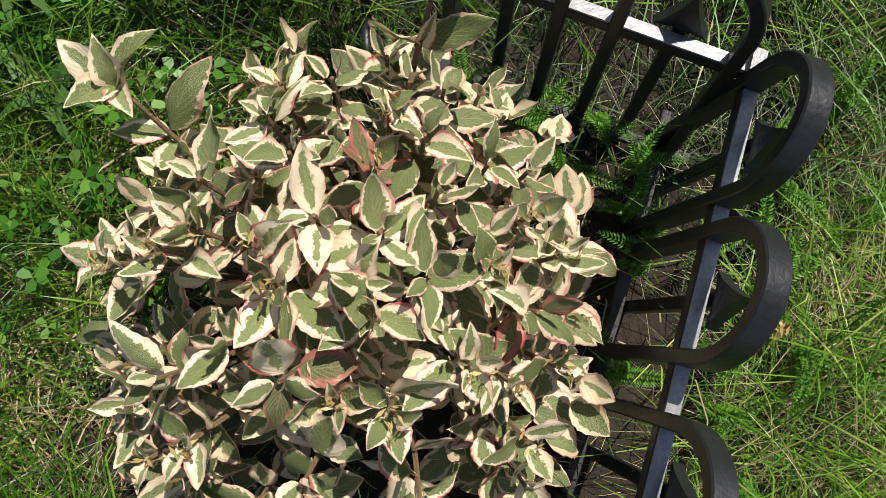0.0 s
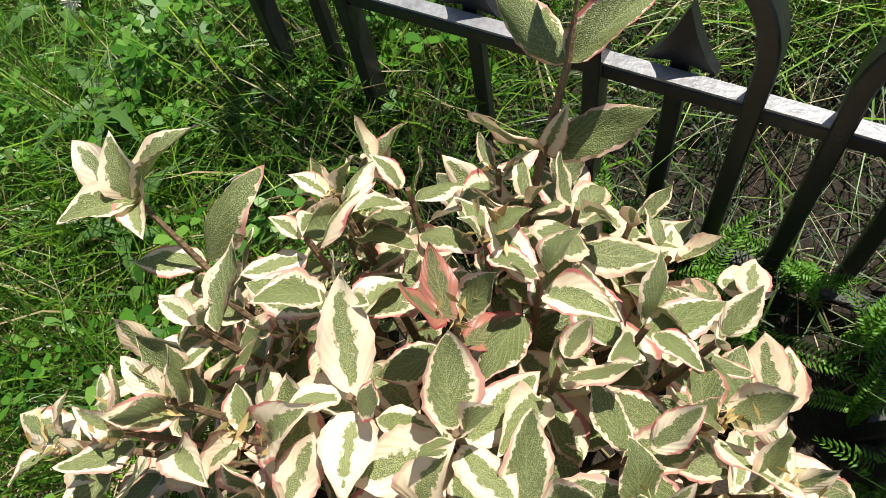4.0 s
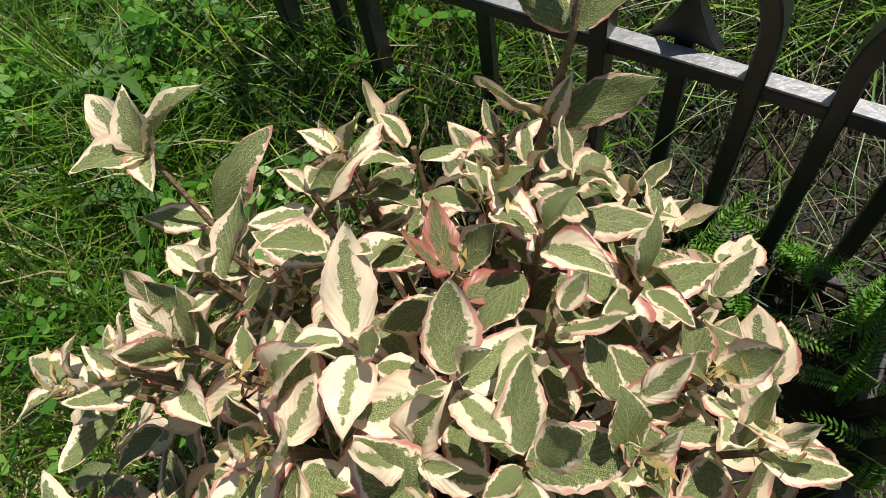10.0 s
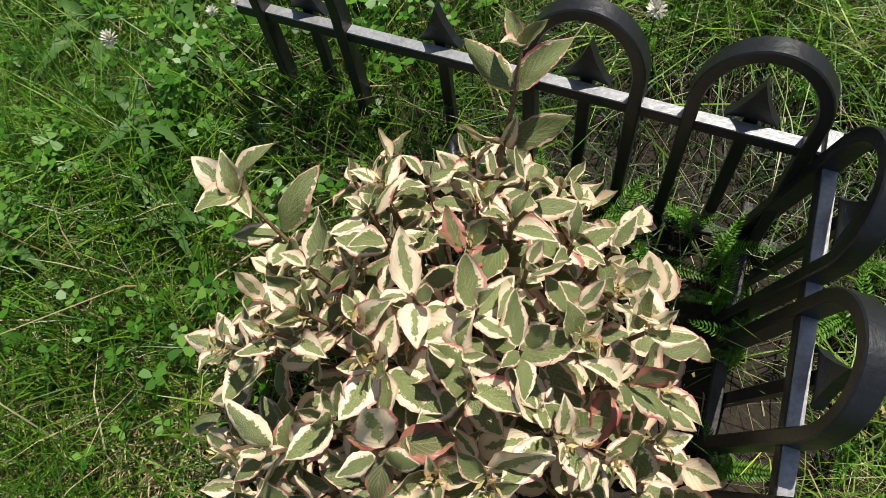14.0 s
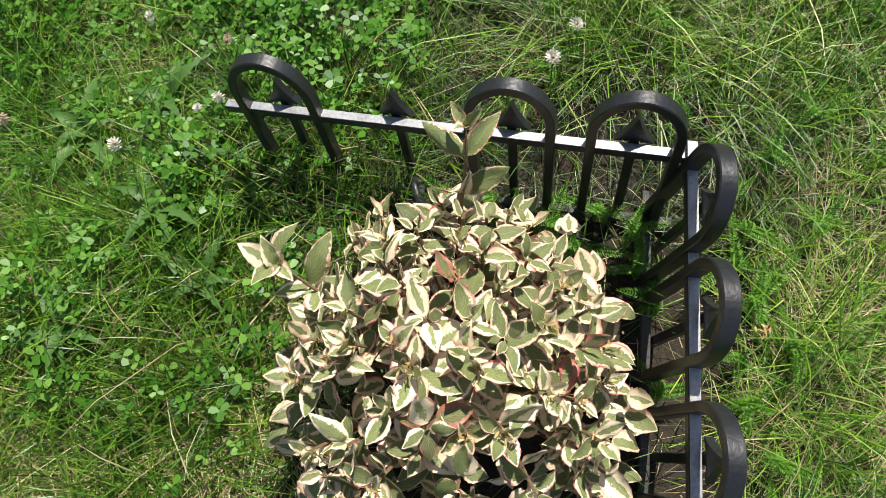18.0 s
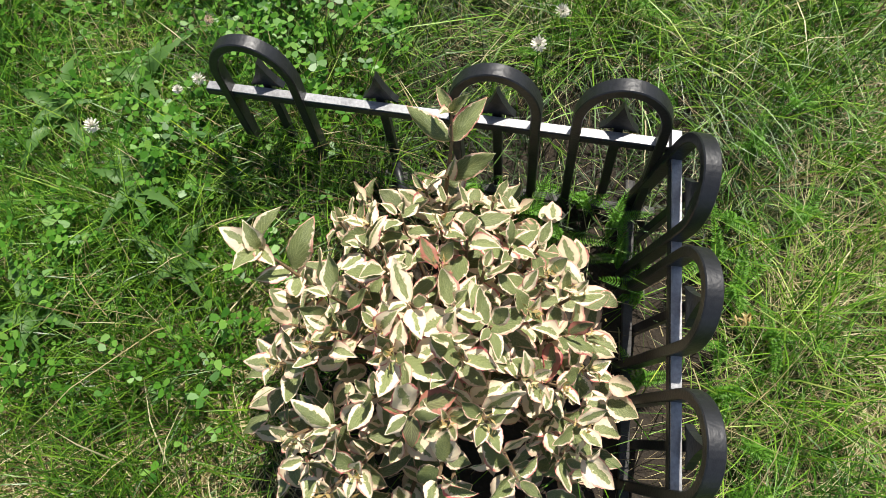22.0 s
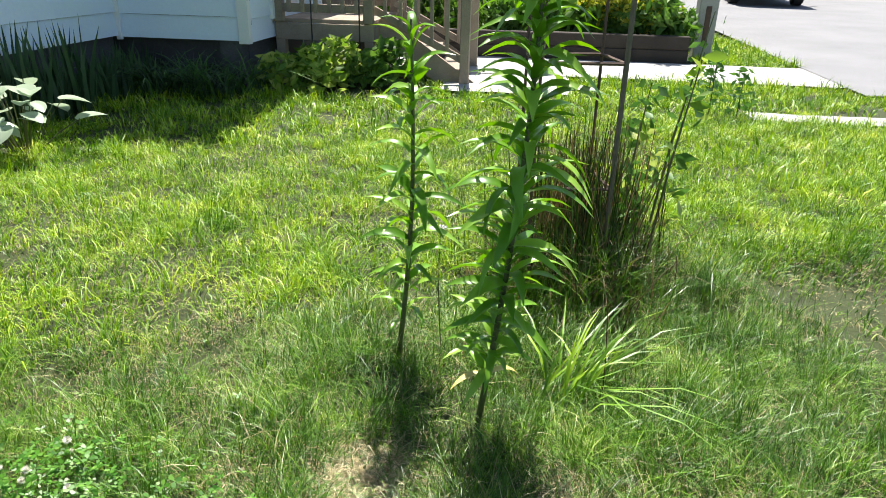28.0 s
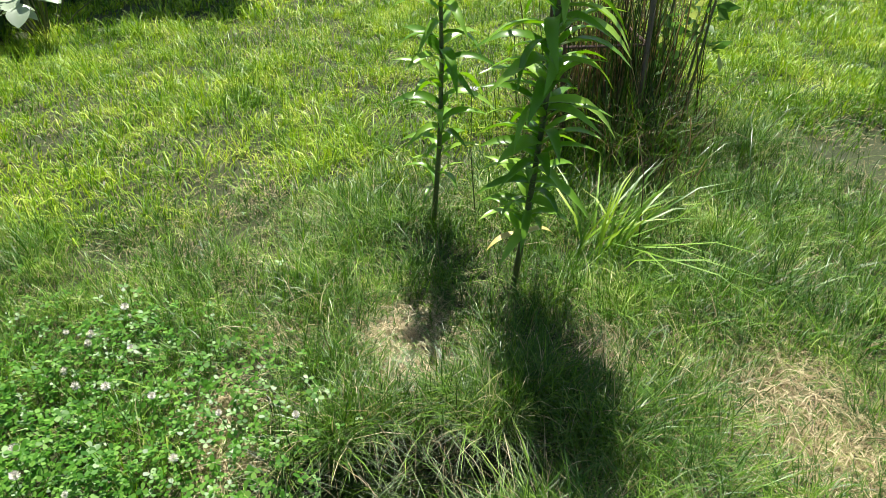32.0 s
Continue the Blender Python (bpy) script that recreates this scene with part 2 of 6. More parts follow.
# lower rail's shade is put into this dark colour
M["dirty_rail"] = surface("shade_dark_rail", (0.012, 0.011, 0.010), (0.06, 0.055, 0.05), 0.6, 22, 200, 0.3)
M["fence"] = surface("black_paint", (0.010, 0.0105, 0.012), (0.026, 0.027, 0.030), 0.38, 25, 220, 0.12)
M["lily"] = foliage("lily_leaf", [(0, (0.08, 0.20, 0.015)), (0.5, (0.16, 0.33, 0.025)), (1, (0.27, 0.44, 0.06))], 0.30, 0.26, island=False)
M["lily_stem"] = surface("lily_stem", (0.05, 0.06, 0.02), (0.12, 0.14, 0.05), 0.5, 12, 90, 0.2)
M["yellow_leaf"] = surface("yellow_leaf", (0.55, 0.42, 0.10), (0.72, 0.60, 0.22), 0.5, 40, 200, 0.3)
M["purple"] = surface("pale_purple_petal", (0.45, 0.36, 0.62), (0.72, 0.64, 0.82), 0.6, 60, 200, 0.2)
# white boards; the blue of skylit shade is put into their colour
M["siding"] = surface("sky_tinted_siding", (0.67, 0.78, 0.90), (0.78, 0.87, 0.97), 0.55, 1.6, 40, 0.10, vary=0.12)
M["trim"] = surface("white_trim", (0.72, 0.74, 0.75), (0.83, 0.84, 0.84), 0.5, 3, 60, 0.08)
M["navy"] = surface("dark_blue_paint", (0.018, 0.026, 0.045), (0.035, 0.045, 0.07), 0.5, 8, 80, 0.1)
M["deck"] = surface("weathered_wood", (0.17, 0.13, 0.095), (0.36, 0.30, 0.23), 0.85, 6, 120, 0.6, vary=0.15)
M["dark_timber"] = surface("dark_timber", (0.025, 0.02, 0.016), (0.075, 0.06, 0.046), 0.9, 5, 90, 0.6)
# foundation's shade is put into this dark grey
M["block"] = surface("foundation", (0.045, 0.045, 0.05), (0.11, 0.11, 0.115), 0.9, 3, 60, 0.6)
M["concrete"] = surface("concrete", (0.27, 0.265, 0.25), (0.45, 0.44, 0.42), 0.9, 1.2, 60, 0.4)
M["far_lawn"] = surface("far_lawn", (0.07, 0.14, 0.02), (0.20, 0.32, 0.05), 0.9, 0.9, 14, 0.6)
M["asphalt"] = surface("asphalt", (0.13, 0.13, 0.14), (0.25, 0.25, 0.255), 0.9, 0.7, 70, 0.5)
M["metal"] = surface("galvanised_metal", (0.22, 0.24, 0.25), (0.42, 0.44, 0.45), 0.5, 14, 120, 0.15, 0.4)
M["rust"] = surface("dark_rusty_metal", (0.05, 0.035, 0.03), (0.16, 0.10, 0.07), 0.7, 20, 120, 0.3, 0.3)
M["cream"] = surface("cream_siding", (0.60, 0.53, 0.36), (0.72, 0.66, 0.48), 0.7, 2, 30, 0.1)
M["shingle"] = surface("roof_shingles", (0.17, 0.105, 0.085), (0.29, 0.195, 0.165), 0.9, 5, 40, 0.5, vary=0.2)
M["grey_roof"] = surface("grey_shingles", (0.10, 0.10, 0.11), (0.22, 0.22, 0.23), 0.9, 4, 40, 0.4)
M["glass"] = surface("window_glass", (0.03, 0.035, 0.045), (0.06, 0.07, 0.08), 0.04, 2, 5, 0)
M["conifer"] = foliage("conifer_needles", [(0, (0.02, 0.05, 0.025)), (1, (0.06, 0.11, 0.05))], 0.7, 0.15)
# greens lightened to imitate haze over distant trees and hedges
M["tree"] = foliage("haze_paled_tree_leaf", [(0, (0.06, 0.13, 0.045)), (1, (0.19, 0.30, 0.10))], 0.6, 0.3)
M["willow"] = foliage("light_shrub_leaf", [(0, (0.08, 0.17, 0.02)), (0.6, (0.25, 0.37, 0.06)), (1, (0.46, 0.52, 0.15))], 0.6, 0.35)
M["yellow_bush"] = foliage("golden_leaf", [(0, (0.16, 0.22, 0.02)), (0.6, (0.45, 0.45, 0.06)), (1, (0.62, 0.58, 0.10))], 0.6, 0.35)
M["orange"] = foliage("orange_petal", [(0, (0.44, 0.19, 0.06)), (1, (0.66, 0.38, 0.15))], 0.6, 0.35)
M["garden"] = foliage("garden_leaf", [(0, (0.04, 0.11, 0.015)), (1, (0.16, 0.28, 0.05))], 0.6, 0.3)
M["hosta"] = foliage("pale_hosta_leaf", [(0, (0.22, 0.32, 0.18)), (1, (0.52, 0.58, 0.46))], 0.35, 0.3)
M["iris"] = foliage("iris_leaf", [(0, (0.03, 0.07, 0.03)), (1, (0.08, 0.14, 0.06))], 0.5, 0.3)
# the reflected sky is partly painted in as a pale blue base
M["screen_glass"] = surface("sky_tinted_windscreen", (0.10, 0.15, 0.18), (0.16, 0.22, 0.25), 0.10, 2, 5, 0)
M["truck"] = surface("black_car_paint", (0.012, 0.014, 0.018), (0.024, 0.027, 0.034), 0.22, 4, 60, 0.0)
M["truck"].node_tree.nodes["Principled BSDF"].inputs["Coat Weight"].default_value = 1.0
M["glass"].node_tree.nodes["Principled BSDF"].inputs["Specular IOR Level"].default_value = 1.0
M["truck"].node_tree.nodes["Principled BSDF"].inputs["Coat IOR"].default_value = 1.6
M["chrome"] = surface("chrome", (0.55, 0.56, 0.58), (0.7, 0.7, 0.72), 0.15, 10, 50, 0, 1.0)
M["rubber"] = surface("rubber", (0.012, 0.012, 0.012), (0.03, 0.03, 0.03), 0.85, 10, 60, 0.3)
M["lens"] = surface("lamp_lens", (0.32, 0.34, 0.36), (0.46, 0.48, 0.50), 0.12, 20, 80, 0)
M["red"] = surface("red_badge", (0.35, 0.03, 0.03), (0.45, 0.05, 0.05), 0.4, 20, 80, 0)
M["wire"] = surface("pale_wire", (0.45, 0.47, 0.47), (0.65, 0.66, 0.66), 0.6, 20, 80, 0)
M["pole"] = surface("wooden_pole", (0.10, 0.08, 0.065), (0.20, 0.165, 0.13), 0.9, 6, 60, 0.4)
M["number"] = surface("dark_sign_bar", (0.01, 0.01, 0.012), (0.03, 0.03, 0.03), 0.5, 10, 50, 0)



# ---------------------------------------------------------------- building helpers
def mesh_from(name, bm, mat, smooth=False):
    me = bpy.data.meshes.new(name)
    bm.to_mesh(me)
    bm.free()
    for k in (mat if isinstance(mat, (list, tuple)) else [mat]):
        me.materials.append(M[k])
    if smooth:
        for p in me.polygons:
            p.use_smooth = True
    return me


def part(name, bm, mat, parent=None, label="", smooth=False):
    me = bm if isinstance(bm, bpy.types.Mesh) else mesh_from(name, bm, mat, smooth)
    ob = new(name, me)
    if parent is not None:
        ob.parent = parent
    if label:
        tagged(ob, label=label)
    return ob


def thing(name, m, label, category, group="", kind=""):
    ob = new(name)
    ob.empty_display_size = 0.1
    ob.matrix_world = m
    return tagged(ob, label, category, group, kind)


def box(bm, c, s, rot=None, bevel=0.0):
    r = bmesh.ops.create_cube(bm, size=1.0)
    vs = r["verts"]
    mt = Matrix.Translation(c) @ (rot or Matrix()) @ Matrix.Diagonal((*s, 1))
    bmesh.ops.transform(bm, matrix=mt, verts=vs)
    if bevel:
        es = list({e for v in vs for e in v.link_edges})
        bmesh.ops.bevel(bm, geom=es, offset=bevel, segments=1, affect="EDGES", profile=0.5)


def boxes(items, bevel=0.0):
    bm = bmesh.new()
    for it in items:
        box(bm, it[0], it[1], it[2] if len(it) > 2 else None, bevel)
    return bm


def tube(bm, pts, radii, sides=6, cap=True):
    pts = [Vector(p) for p in pts]
    if isinstance(radii, (int, float)):
        radii = [radii] * len(pts)
    radii = [float(r) for r in radii]
    rings, ref = [], Vector((0.31, 0.17, 0.93)).normalized()
    for i, p in enumerate(pts):
        d = (pts[min(i + 1, len(pts) - 1)] - pts[max(i - 1, 0)]).normalized()
        a = d.cross(ref if abs(d.dot(ref)) < 0.95 else Vector((1, 0, 0))).normalized()
        b = d.cross(a)
        rings.append([bm.verts.new(p + radii[i] * (math.cos(k) * a + math.sin(k) * b)) for k in (i_ * 2 * math.pi / sides for i_ in range(sides))])
    for r0, r1 in zip(rings, rings[1:]):
        for k in range(sides):
            bm.faces.new((r0[k], r0[(k + 1) % sides], r1[(k + 1) % sides], r1[k]))
    if cap:
        bm.faces.new(rings[0][::-1])
        bm.faces.new(rings[-1])
    return bm


def bulk(name, verts, tris, mats, mat_index=None):
    """One mesh from arrays of points and triangles."""
    me = bpy.data.meshes.new(name)
    n, k = len(verts), len(tris)
    me.vertices.add(n)
    me.vertices.foreach_set("co", np.ascontiguousarray(verts, np.float32).ravel())
    me.loops.add(3 * k)
    me.loops.foreach_set("vertex_index", np.ascontiguousarray(tris, np.int32).ravel())
    me.polygons.add(k)
    me.polygons.foreach_set("loop_start", np.arange(0, 3 * k, 3, dtype=np.int32))
    for m in mats:
        me.materials.append(M[m])
    if mat_index is not None:
        me.polygons.foreach_set("material_index", np.ascontiguousarray(mat_index, np.int32))
    me.update(calc_edges=True)
    return me


def unit(a):
    return a / np.maximum(np.linalg.norm(a, axis=-1, keepdims=True), 1e-9)


def blades(name, base, length, width, lean, mats, mat_of=None, yaw=None, droop=1.0, seed=1, fine=True):
    """Curved tapering grass blades, one island each."""
    g = np.random.default_rng(seed)
    n = len(base)
    yaw = g.uniform(0, 2 * np.pi, n) if yaw is None else yaw
    out = np.stack([np.cos(yaw), np.sin(yaw), 0 * yaw], 1)
    side = np.stack([-np.sin(yaw), np.cos(yaw), 0 * yaw], 1)
    tw = g.uniform(-0.9, 0.9, n)[:, None]
    side = unit(side + tw * out)
    rows = []
    for s, w in ((0.0, 0.8), (0.38, 1.0), (0.74, 0.7)) if fine else ((0.0, 0.8), (0.52, 1.0)):
        c = base + out * (lean * length * s ** (1.2 + droop * 0.5))[:, None]
        c[:, 2] += length * (s - droop * 0.45 * np.minimum(lean, 1.4) * s ** 2.2)
        rows += [c - side * (width * w / 2)[:, None], c + side * (width * w / 2)[:, None]]
    tip = base + out * (lean * length)[:, None]
    tip[:, 2] += length * (1 - droop * 0.5 * np.minimum(lean, 1.4))
    v = np.stack(rows + [tip], 1).reshape(-1, 3)
    t = np.array([[0, 1, 3], [0, 3, 2], [2, 3, 5], [2, 5, 4], [4, 5, 6]] if fine else [[0, 1, 3], [0, 3, 2], [2, 3, 4]])
    tris = (t[None] + (np.arange(n) * (7 if fine else 5))[:, None, None]).reshape(-1, 3)
    mi = None if mat_of is None else np.repeat(mat_of, len(t))
    return bulk(name, v, tris, mats, mi)


def clumps(name, centres, size, mats, seed=1, stretch=1.6, normal_up=0.0):
    """Many small leaves: a bent pair of triangles each, at the given centres."""
    g = np.random.default_rng(seed)
    n = len(centres)
    a = unit(g.normal(size=(n, 3)))
    b = g.normal(size=(n, 3))
    if normal_up:
        b = np.stack([g.normal(size=n), g.normal(size=n), 0.3 * g.normal(size=n)], 1)
        a[:, 2] *= 1 - normal_up
        a = unit(a)
    b = unit(np.cross(a, b))
    c = np.cross(a, b)
    s = (size * g.uniform(0.6, 1.3, n))[:, None]
    v = np.stack([centres - a * s * stretch / 2, centres + b * s * 0.5 + c * s * 0.12, centres + a * s * stretch / 2, centres - b * s * 0.5 + c * s * 0.12], 1).reshape(-1, 3)
    t = np.array([[0, 1, 2], [0, 2, 3]])
    tris = (t[None] + (np.arange(n) * 4)[:, None, None]).reshape(-1, 3)
    return bulk(name, v, tris, mats)


def in_crown(n, c, r, seed, lumps=9, hollow=0.35):
    """Points in an uneven crown made of overlapping lumps, mostly near its outside."""
    g = np.random.default_rng(seed)
    d = unit(g.normal(size=(lumps, 3)))
    d[0] = 0
    heart = d * np.array(r) * g.uniform(0.15, 0.72, (lumps, 1))
    rad = g.uniform(0.4, 0.62, lumps) * (9 / lumps) ** 0.18
    k = g.integers(0, lumps, n)
    q = unit(g.normal(size=(n, 3))) * (hollow + (1 - hollow) * g.uniform(0, 1, (n, 1)) ** 0.5)
    return np.array(c) + heart[k] + q * np.array(r) * rad[k][:, None]


# ---------------------------------------------------------------- ground
U, V = np.array((0.42, 0.907)), np.array((0.907, -0.42))      # along the house and across it


def ground_z(x, y):
    x, y = np.asarray(x, float), np.asarray(y, float)
    a = 0.42 * x + 0.907 * y
    z = -0.03 * step(a, 0.3, 0.6) + 0.016 * np.clip(a - 6.8, 0, 20.2) + 0.16 * np.clip(a - 27, 0, 17) + 0.03 * np.clip(a - 44, 0, 60)
    return z


def step(v, edge, soft):
    t = np.clip((np.asarray(v) - edge) / soft, 0, 1)
    return t * t * (3 - 2 * t)


def relief(x, y):
    return 0.012 * np.sin(5.1 * x + 1.3 * np.sin(3.7 * y)) * np.sin(4.3 * y + 0.7) + 0.006 * np.sin(13 * x + 2) * np.sin(11 * y) - 0.13 * step(x + 0.05 * np.sin(17 * y), -0.20, 0.16) * step(-x, -0.50, 0.14) * step(y + 0.03 * np.sin(15 * x), 0.36, 0.13) * step(-y + 0.035 * np.sin(13 * x + 1) + 0.015 * np.sin(37 * x), -0.68, 0.05)


def gz(x, y):
    near = np.exp(-((np.asarray(x) - 0.3) ** 2 + (np.asarray(y) - 1.5) ** 2) / 30.0)
    return ground_z(x, y) + near * relief(x, y)


def sheet(name, xs, ys, mat, lift=0.0, label="", category="", place=None):
    X, Y = np.meshgrid(xs, ys)
    if place is not None:
        X, Y = place(X, Y)
    Z = gz(X, Y) + lift
    v = np.stack([X, Y, Z], -1).reshape(-1, 3)
    w, h = len(xs), len(ys)
    i = (np.arange(h - 1)[:, None] * w + np.arange(w - 1)[None]).reshape(-1)
    tris = np.concatenate([np.stack([i, i + 1, i + w + 1], 1), np.stack([i, i + w + 1, i + w], 1)])
    me = bulk(name, v, tris, [mat])
    for p in me.polygons:
        p.use_smooth = True
    return tagged(new(name, me), label, category, kind="structure")


def graded(a, lo, hi, step, far):
    inner = np.arange(lo, hi + step / 2, step)
    outer = [hi]
    s = step
    while outer[-1] < far:
        s *= 1.35
        outer.append(outer[-1] + s)
    low = [lo]
    s = step
    while low[-1] > -far:
        s *= 1.35
        low.append(low[-1] - s)
    return np.concatenate([low[:0:-1], inner, outer[1:]])


ground = sheet("ground", graded(0, -3.0, 9.0, 0.10, 220), graded(0, -1.5, 14.0, 0.10, 220), "turf", 0.0, "uneven lawn soil with dry thatch rising gently uphill", "ground")
loc = lambda t, s: (0.907 * t + 0.42 * s, -0.42 * t + 0.907 * s)      # house axes to world
driveway = sheet("driveway", np.linspace(-1.5, 3.7, 40), np.linspace(7.45, 8.75, 14), "concrete", 0.030, "pale worn concrete driveway beside the house", "driveway", loc)
sidewalk = sheet("sidewalk", np.linspace(2.0, 5.6, 30), np.linspace(5.64, 5.98, 5), "concrete", 0.012, "narrow concrete path strip half grown over by grass", "path", loc)
road = sheet("road", np.linspace(3.45, 13.2, 48), np.linspace(7.0, 75, 120), "asphalt", 0.036, "sunlit grey asphalt road climbing the hill", "road", loc)
sheet("verge", np.linspace(13.2, 15.0, 8), np.linspace(20, 75, 60), "far_lawn", 0.060, "sunlit grass verge across the road", "verge", loc)
sheet("pavement", np.linspace(15.0, 16.4, 6), np.linspace(20, 75, 60), "concrete", 0.045, "pale pavement across the road", "pavement", loc)
sheet("verge", np.linspace(16.4, 40.0, 20), np.linspace(16, 75, 60), "far_lawn", 0.055, "sunlit front lawn across the road", "lawn", loc)
porch_path = sheet("porch_path", np.linspace(-0.75, 0.55, 12), np.linspace(6.35, 7.5, 10), "concrete", 0.024, "short concrete walk at the foot of the porch steps", "path", loc)


# ---------------------------------------------------------------- house with porch
HX = Matrix.Translation((0.262, 6.44, -0.4515)) @ Matrix.Rotation(-math.atan2(0.42, 0.907), 4, "Z") @ Matrix.Diagonal((1.05, 1.05, 1.05, 1))
SOFFIT = 3.25
LAP = 0.198


def siding_wall(name, origin, along, length, z0, z1, holes, label):
    """Lapped boards on a wall with thickness; holes are (start, end, bottom, top) along it."""
    wall = thing(name, HX, label, "wall", kind="structure")
    a = Vector((*along, 0))
    out = Vector((a.y, -a.x, 0))
    o = Vector((*origin, 0))
    turn = Matrix((( a.x, out.x, 0, 0), (a.y, out.y, 0, 0), (0, 0, 1, 0), (0, 0, 0, 1)))
    core = bmesh.new()
    cuts = sorted({0.0, length, *(h[0] for h in holes), *(h[1] for h in holes)})
    for s0, s1 in zip([0.13 if tuple(origin) == (0.0, 0.0) else 0.0] + cuts[1:], cuts[1:]):
        spans, mine = [(z0, z1)], [h for h in holes if h[0] <= s0 + 1e-6 and h[1] >= s1 - 1e-6]
        for h in mine:
            spans = [p for q in spans for p in ((q[0], min(q[1], h[2])), (max(q[0], h[3]), q[1])) if p[1] - p[0] > 0.01]
        for b, t in spans:
            box(core, o + a * (s0 + s1) / 2 - out * 0.075 + Vector((0, 0, (b + t) / 2)), (s1 - s0, 0.12, t - b), turn)
    # darker core behind the board gaps draws the dark lap lines
    part("wall_core", core, "block", wall, "dark grey wall core showing in the joints")
    # boards, each a tapered lap
    bank = {}
    z = z0
    while z < z1 - 0.02:
        h = min(LAP, z1 - z)
        for s0, s1 in zip(cuts, cuts[1:]):
            if any(hh[0] <= s0 + 1e-6 and hh[1] >= s1 - 1e-6 and hh[2] < z + h - 0.02 and hh[3] > z + 0.02 for hh in holes):
                continue
            key = (round(s1 - s0, 3), round(h, 3))
            if key not in bank:
                bm = bmesh.new()
                w = s1 - s0
                sec = [(0.0, 0.004), (0.026, 0.004), (0.010, h), (0.0, h)]
                vs = [[bm.verts.new((x, p, q)) for p, q in sec] for x in (0, w)]
                for i in range(4):
                    bm.faces.new((vs[0][i], vs[0][(i + 1) % 4], vs[1][(i + 1) % 4], vs[1][i]))
                bm.faces.new(vs[0][::-1]), bm.faces.new(vs[1])
                bmesh.ops.recalc_face_normals(bm, faces=bm.faces)
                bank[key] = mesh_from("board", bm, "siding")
            ob = part("board", bank[key], None, wall)
            p = o + a * s0 - out * 0.014
            ob.matrix_local = Matrix.Translation((p.x, p.y, z)) @ turn
        z += LAP
    return wall


wall_side = siding_wall("wall_1", (-1.18, -6.0), (0, 1), 6.0, 0.84, SOFFIT, [(6.0 - 2.30, 6.0 - 0.83, 1.82, 3.07)], "white lapped board wall with a window, in shade")
wall_front = siding_wall("wall_2", (-1.18, 0.0), (1, 0), 1.18, 0.83, SOFFIT, [], "white lapped board wall of the porch corner, in shade")
wall_door = siding_wall("wall_3", (0.0, 0.0), (0, 1), 3.05, 0.81, SOFFIT, [(0.66, 1.55, 0.99, 2.94)], "white lapped board wall with a door beside the porch")
closing = part("wall_4", boxes([((-3.7, 3.05, 2.0), (7.4, 0.12, 2.4)), ((-6.2, -1.5, 2.0), (0.12, 9.0, 2.4)), ((-3.7, -6.06, 2.0), (5.0, 0.12, 2.4))]), "trim", None)
closing.matrix_world = HX
tagged(closing, "plain white house walls facing away from the lawn", "wall", kind="structure")
corner_boards = thing("corner_trim", HX, "white painted corner boards of the house", "trim", kind="structure")
for c, s in (((-0.012, 0.004, 2.03), (0.10, 0.07, 2.44)), ((-1.165, -0.012, 2.03), (0.05, 0.03, 2.44)), ((0.012, 3.04, 2.03), (0.05, 0.06, 2.44))):
    part("corner_board", boxes([(c, s)], 0.004), "trim", corner_boards)
foundation = thing("foundation", HX, "block foundation under the siding, coloured dark as if shaded", "foundation", kind="structure")
# unseen far-side blocks are added to stop sun passing under the house
part("block_wall", boxes([((-1.30, -3.0, 0.42), (0.12, 6.0, 0.82)), ((-0.75, 0.22, 0.42), (1.40, 0.12, 0.82)), ((-3.7, 3.05, 0.42), (7.4, 0.12, 0.82)), ((-6.2, -1.5, 0.42), (0.12, 9.0, 0.82)), ((-0.13, 1.6, 0.42), (0.12, 2.9, 0.82)), ((-0.16, 0.12, 0.42), (0.20, 0.2, 0.82))]), "block", foundation)
roof = thing("roof", HX, "house roof with white soffit and fascia boards", "roof", kind="structure")
part("soffit", boxes([((-3.80, -3.17, SOFFIT + 0.02), (5.4, 6.26, 0.04)), ((-3.05, 1.70, SOFFIT + 0.02), (6.7, 3.6, 0.04))]), "trim", roof)
part("fascia", boxes([((0.30, 1.7, SOFFIT + 0.06), (0.03, 3.6, 0.16)), ((-0.4, -0.10, SOFFIT + 0.06), (1.37, 0.03, 0.16)), ((-1.10, -3.2, SOFFIT + 0.06), (0.03, 6.1, 0.16))]), "trim", roof)
rb = bmesh.new()
for xe, ya, yb, zr in ((-1.09, -6.4, 3.4, 4.35), (0.32, -0.11, 3.42, 4.5)):
    q = [rb.verts.new(p) for p in ((xe, ya, SOFFIT + 0.12), (xe, yb, SOFFIT + 0.12), (-3.6, yb, zr), (-3.6, ya, zr), (-6.5, ya, SOFFIT + 0.12), (-6.5, yb, SOFFIT + 0.12))]
    for f in ((0, 1, 2, 3), (3, 2, 5, 4), (0, 3, 4), (1, 5, 2), (0, 4, 5, 1)):
        rb.faces.new([q[i] for i in f])
part("shingle_slope", rb, "grey_roof", roof)

# window in the long wall
window = thing("window_1", HX, "double white-framed window with dark blue outer trim", "window", kind="structure")
wx = -1.18
y0, y1, zb, zt = -2.30, -0.83, 1.82, 3.07
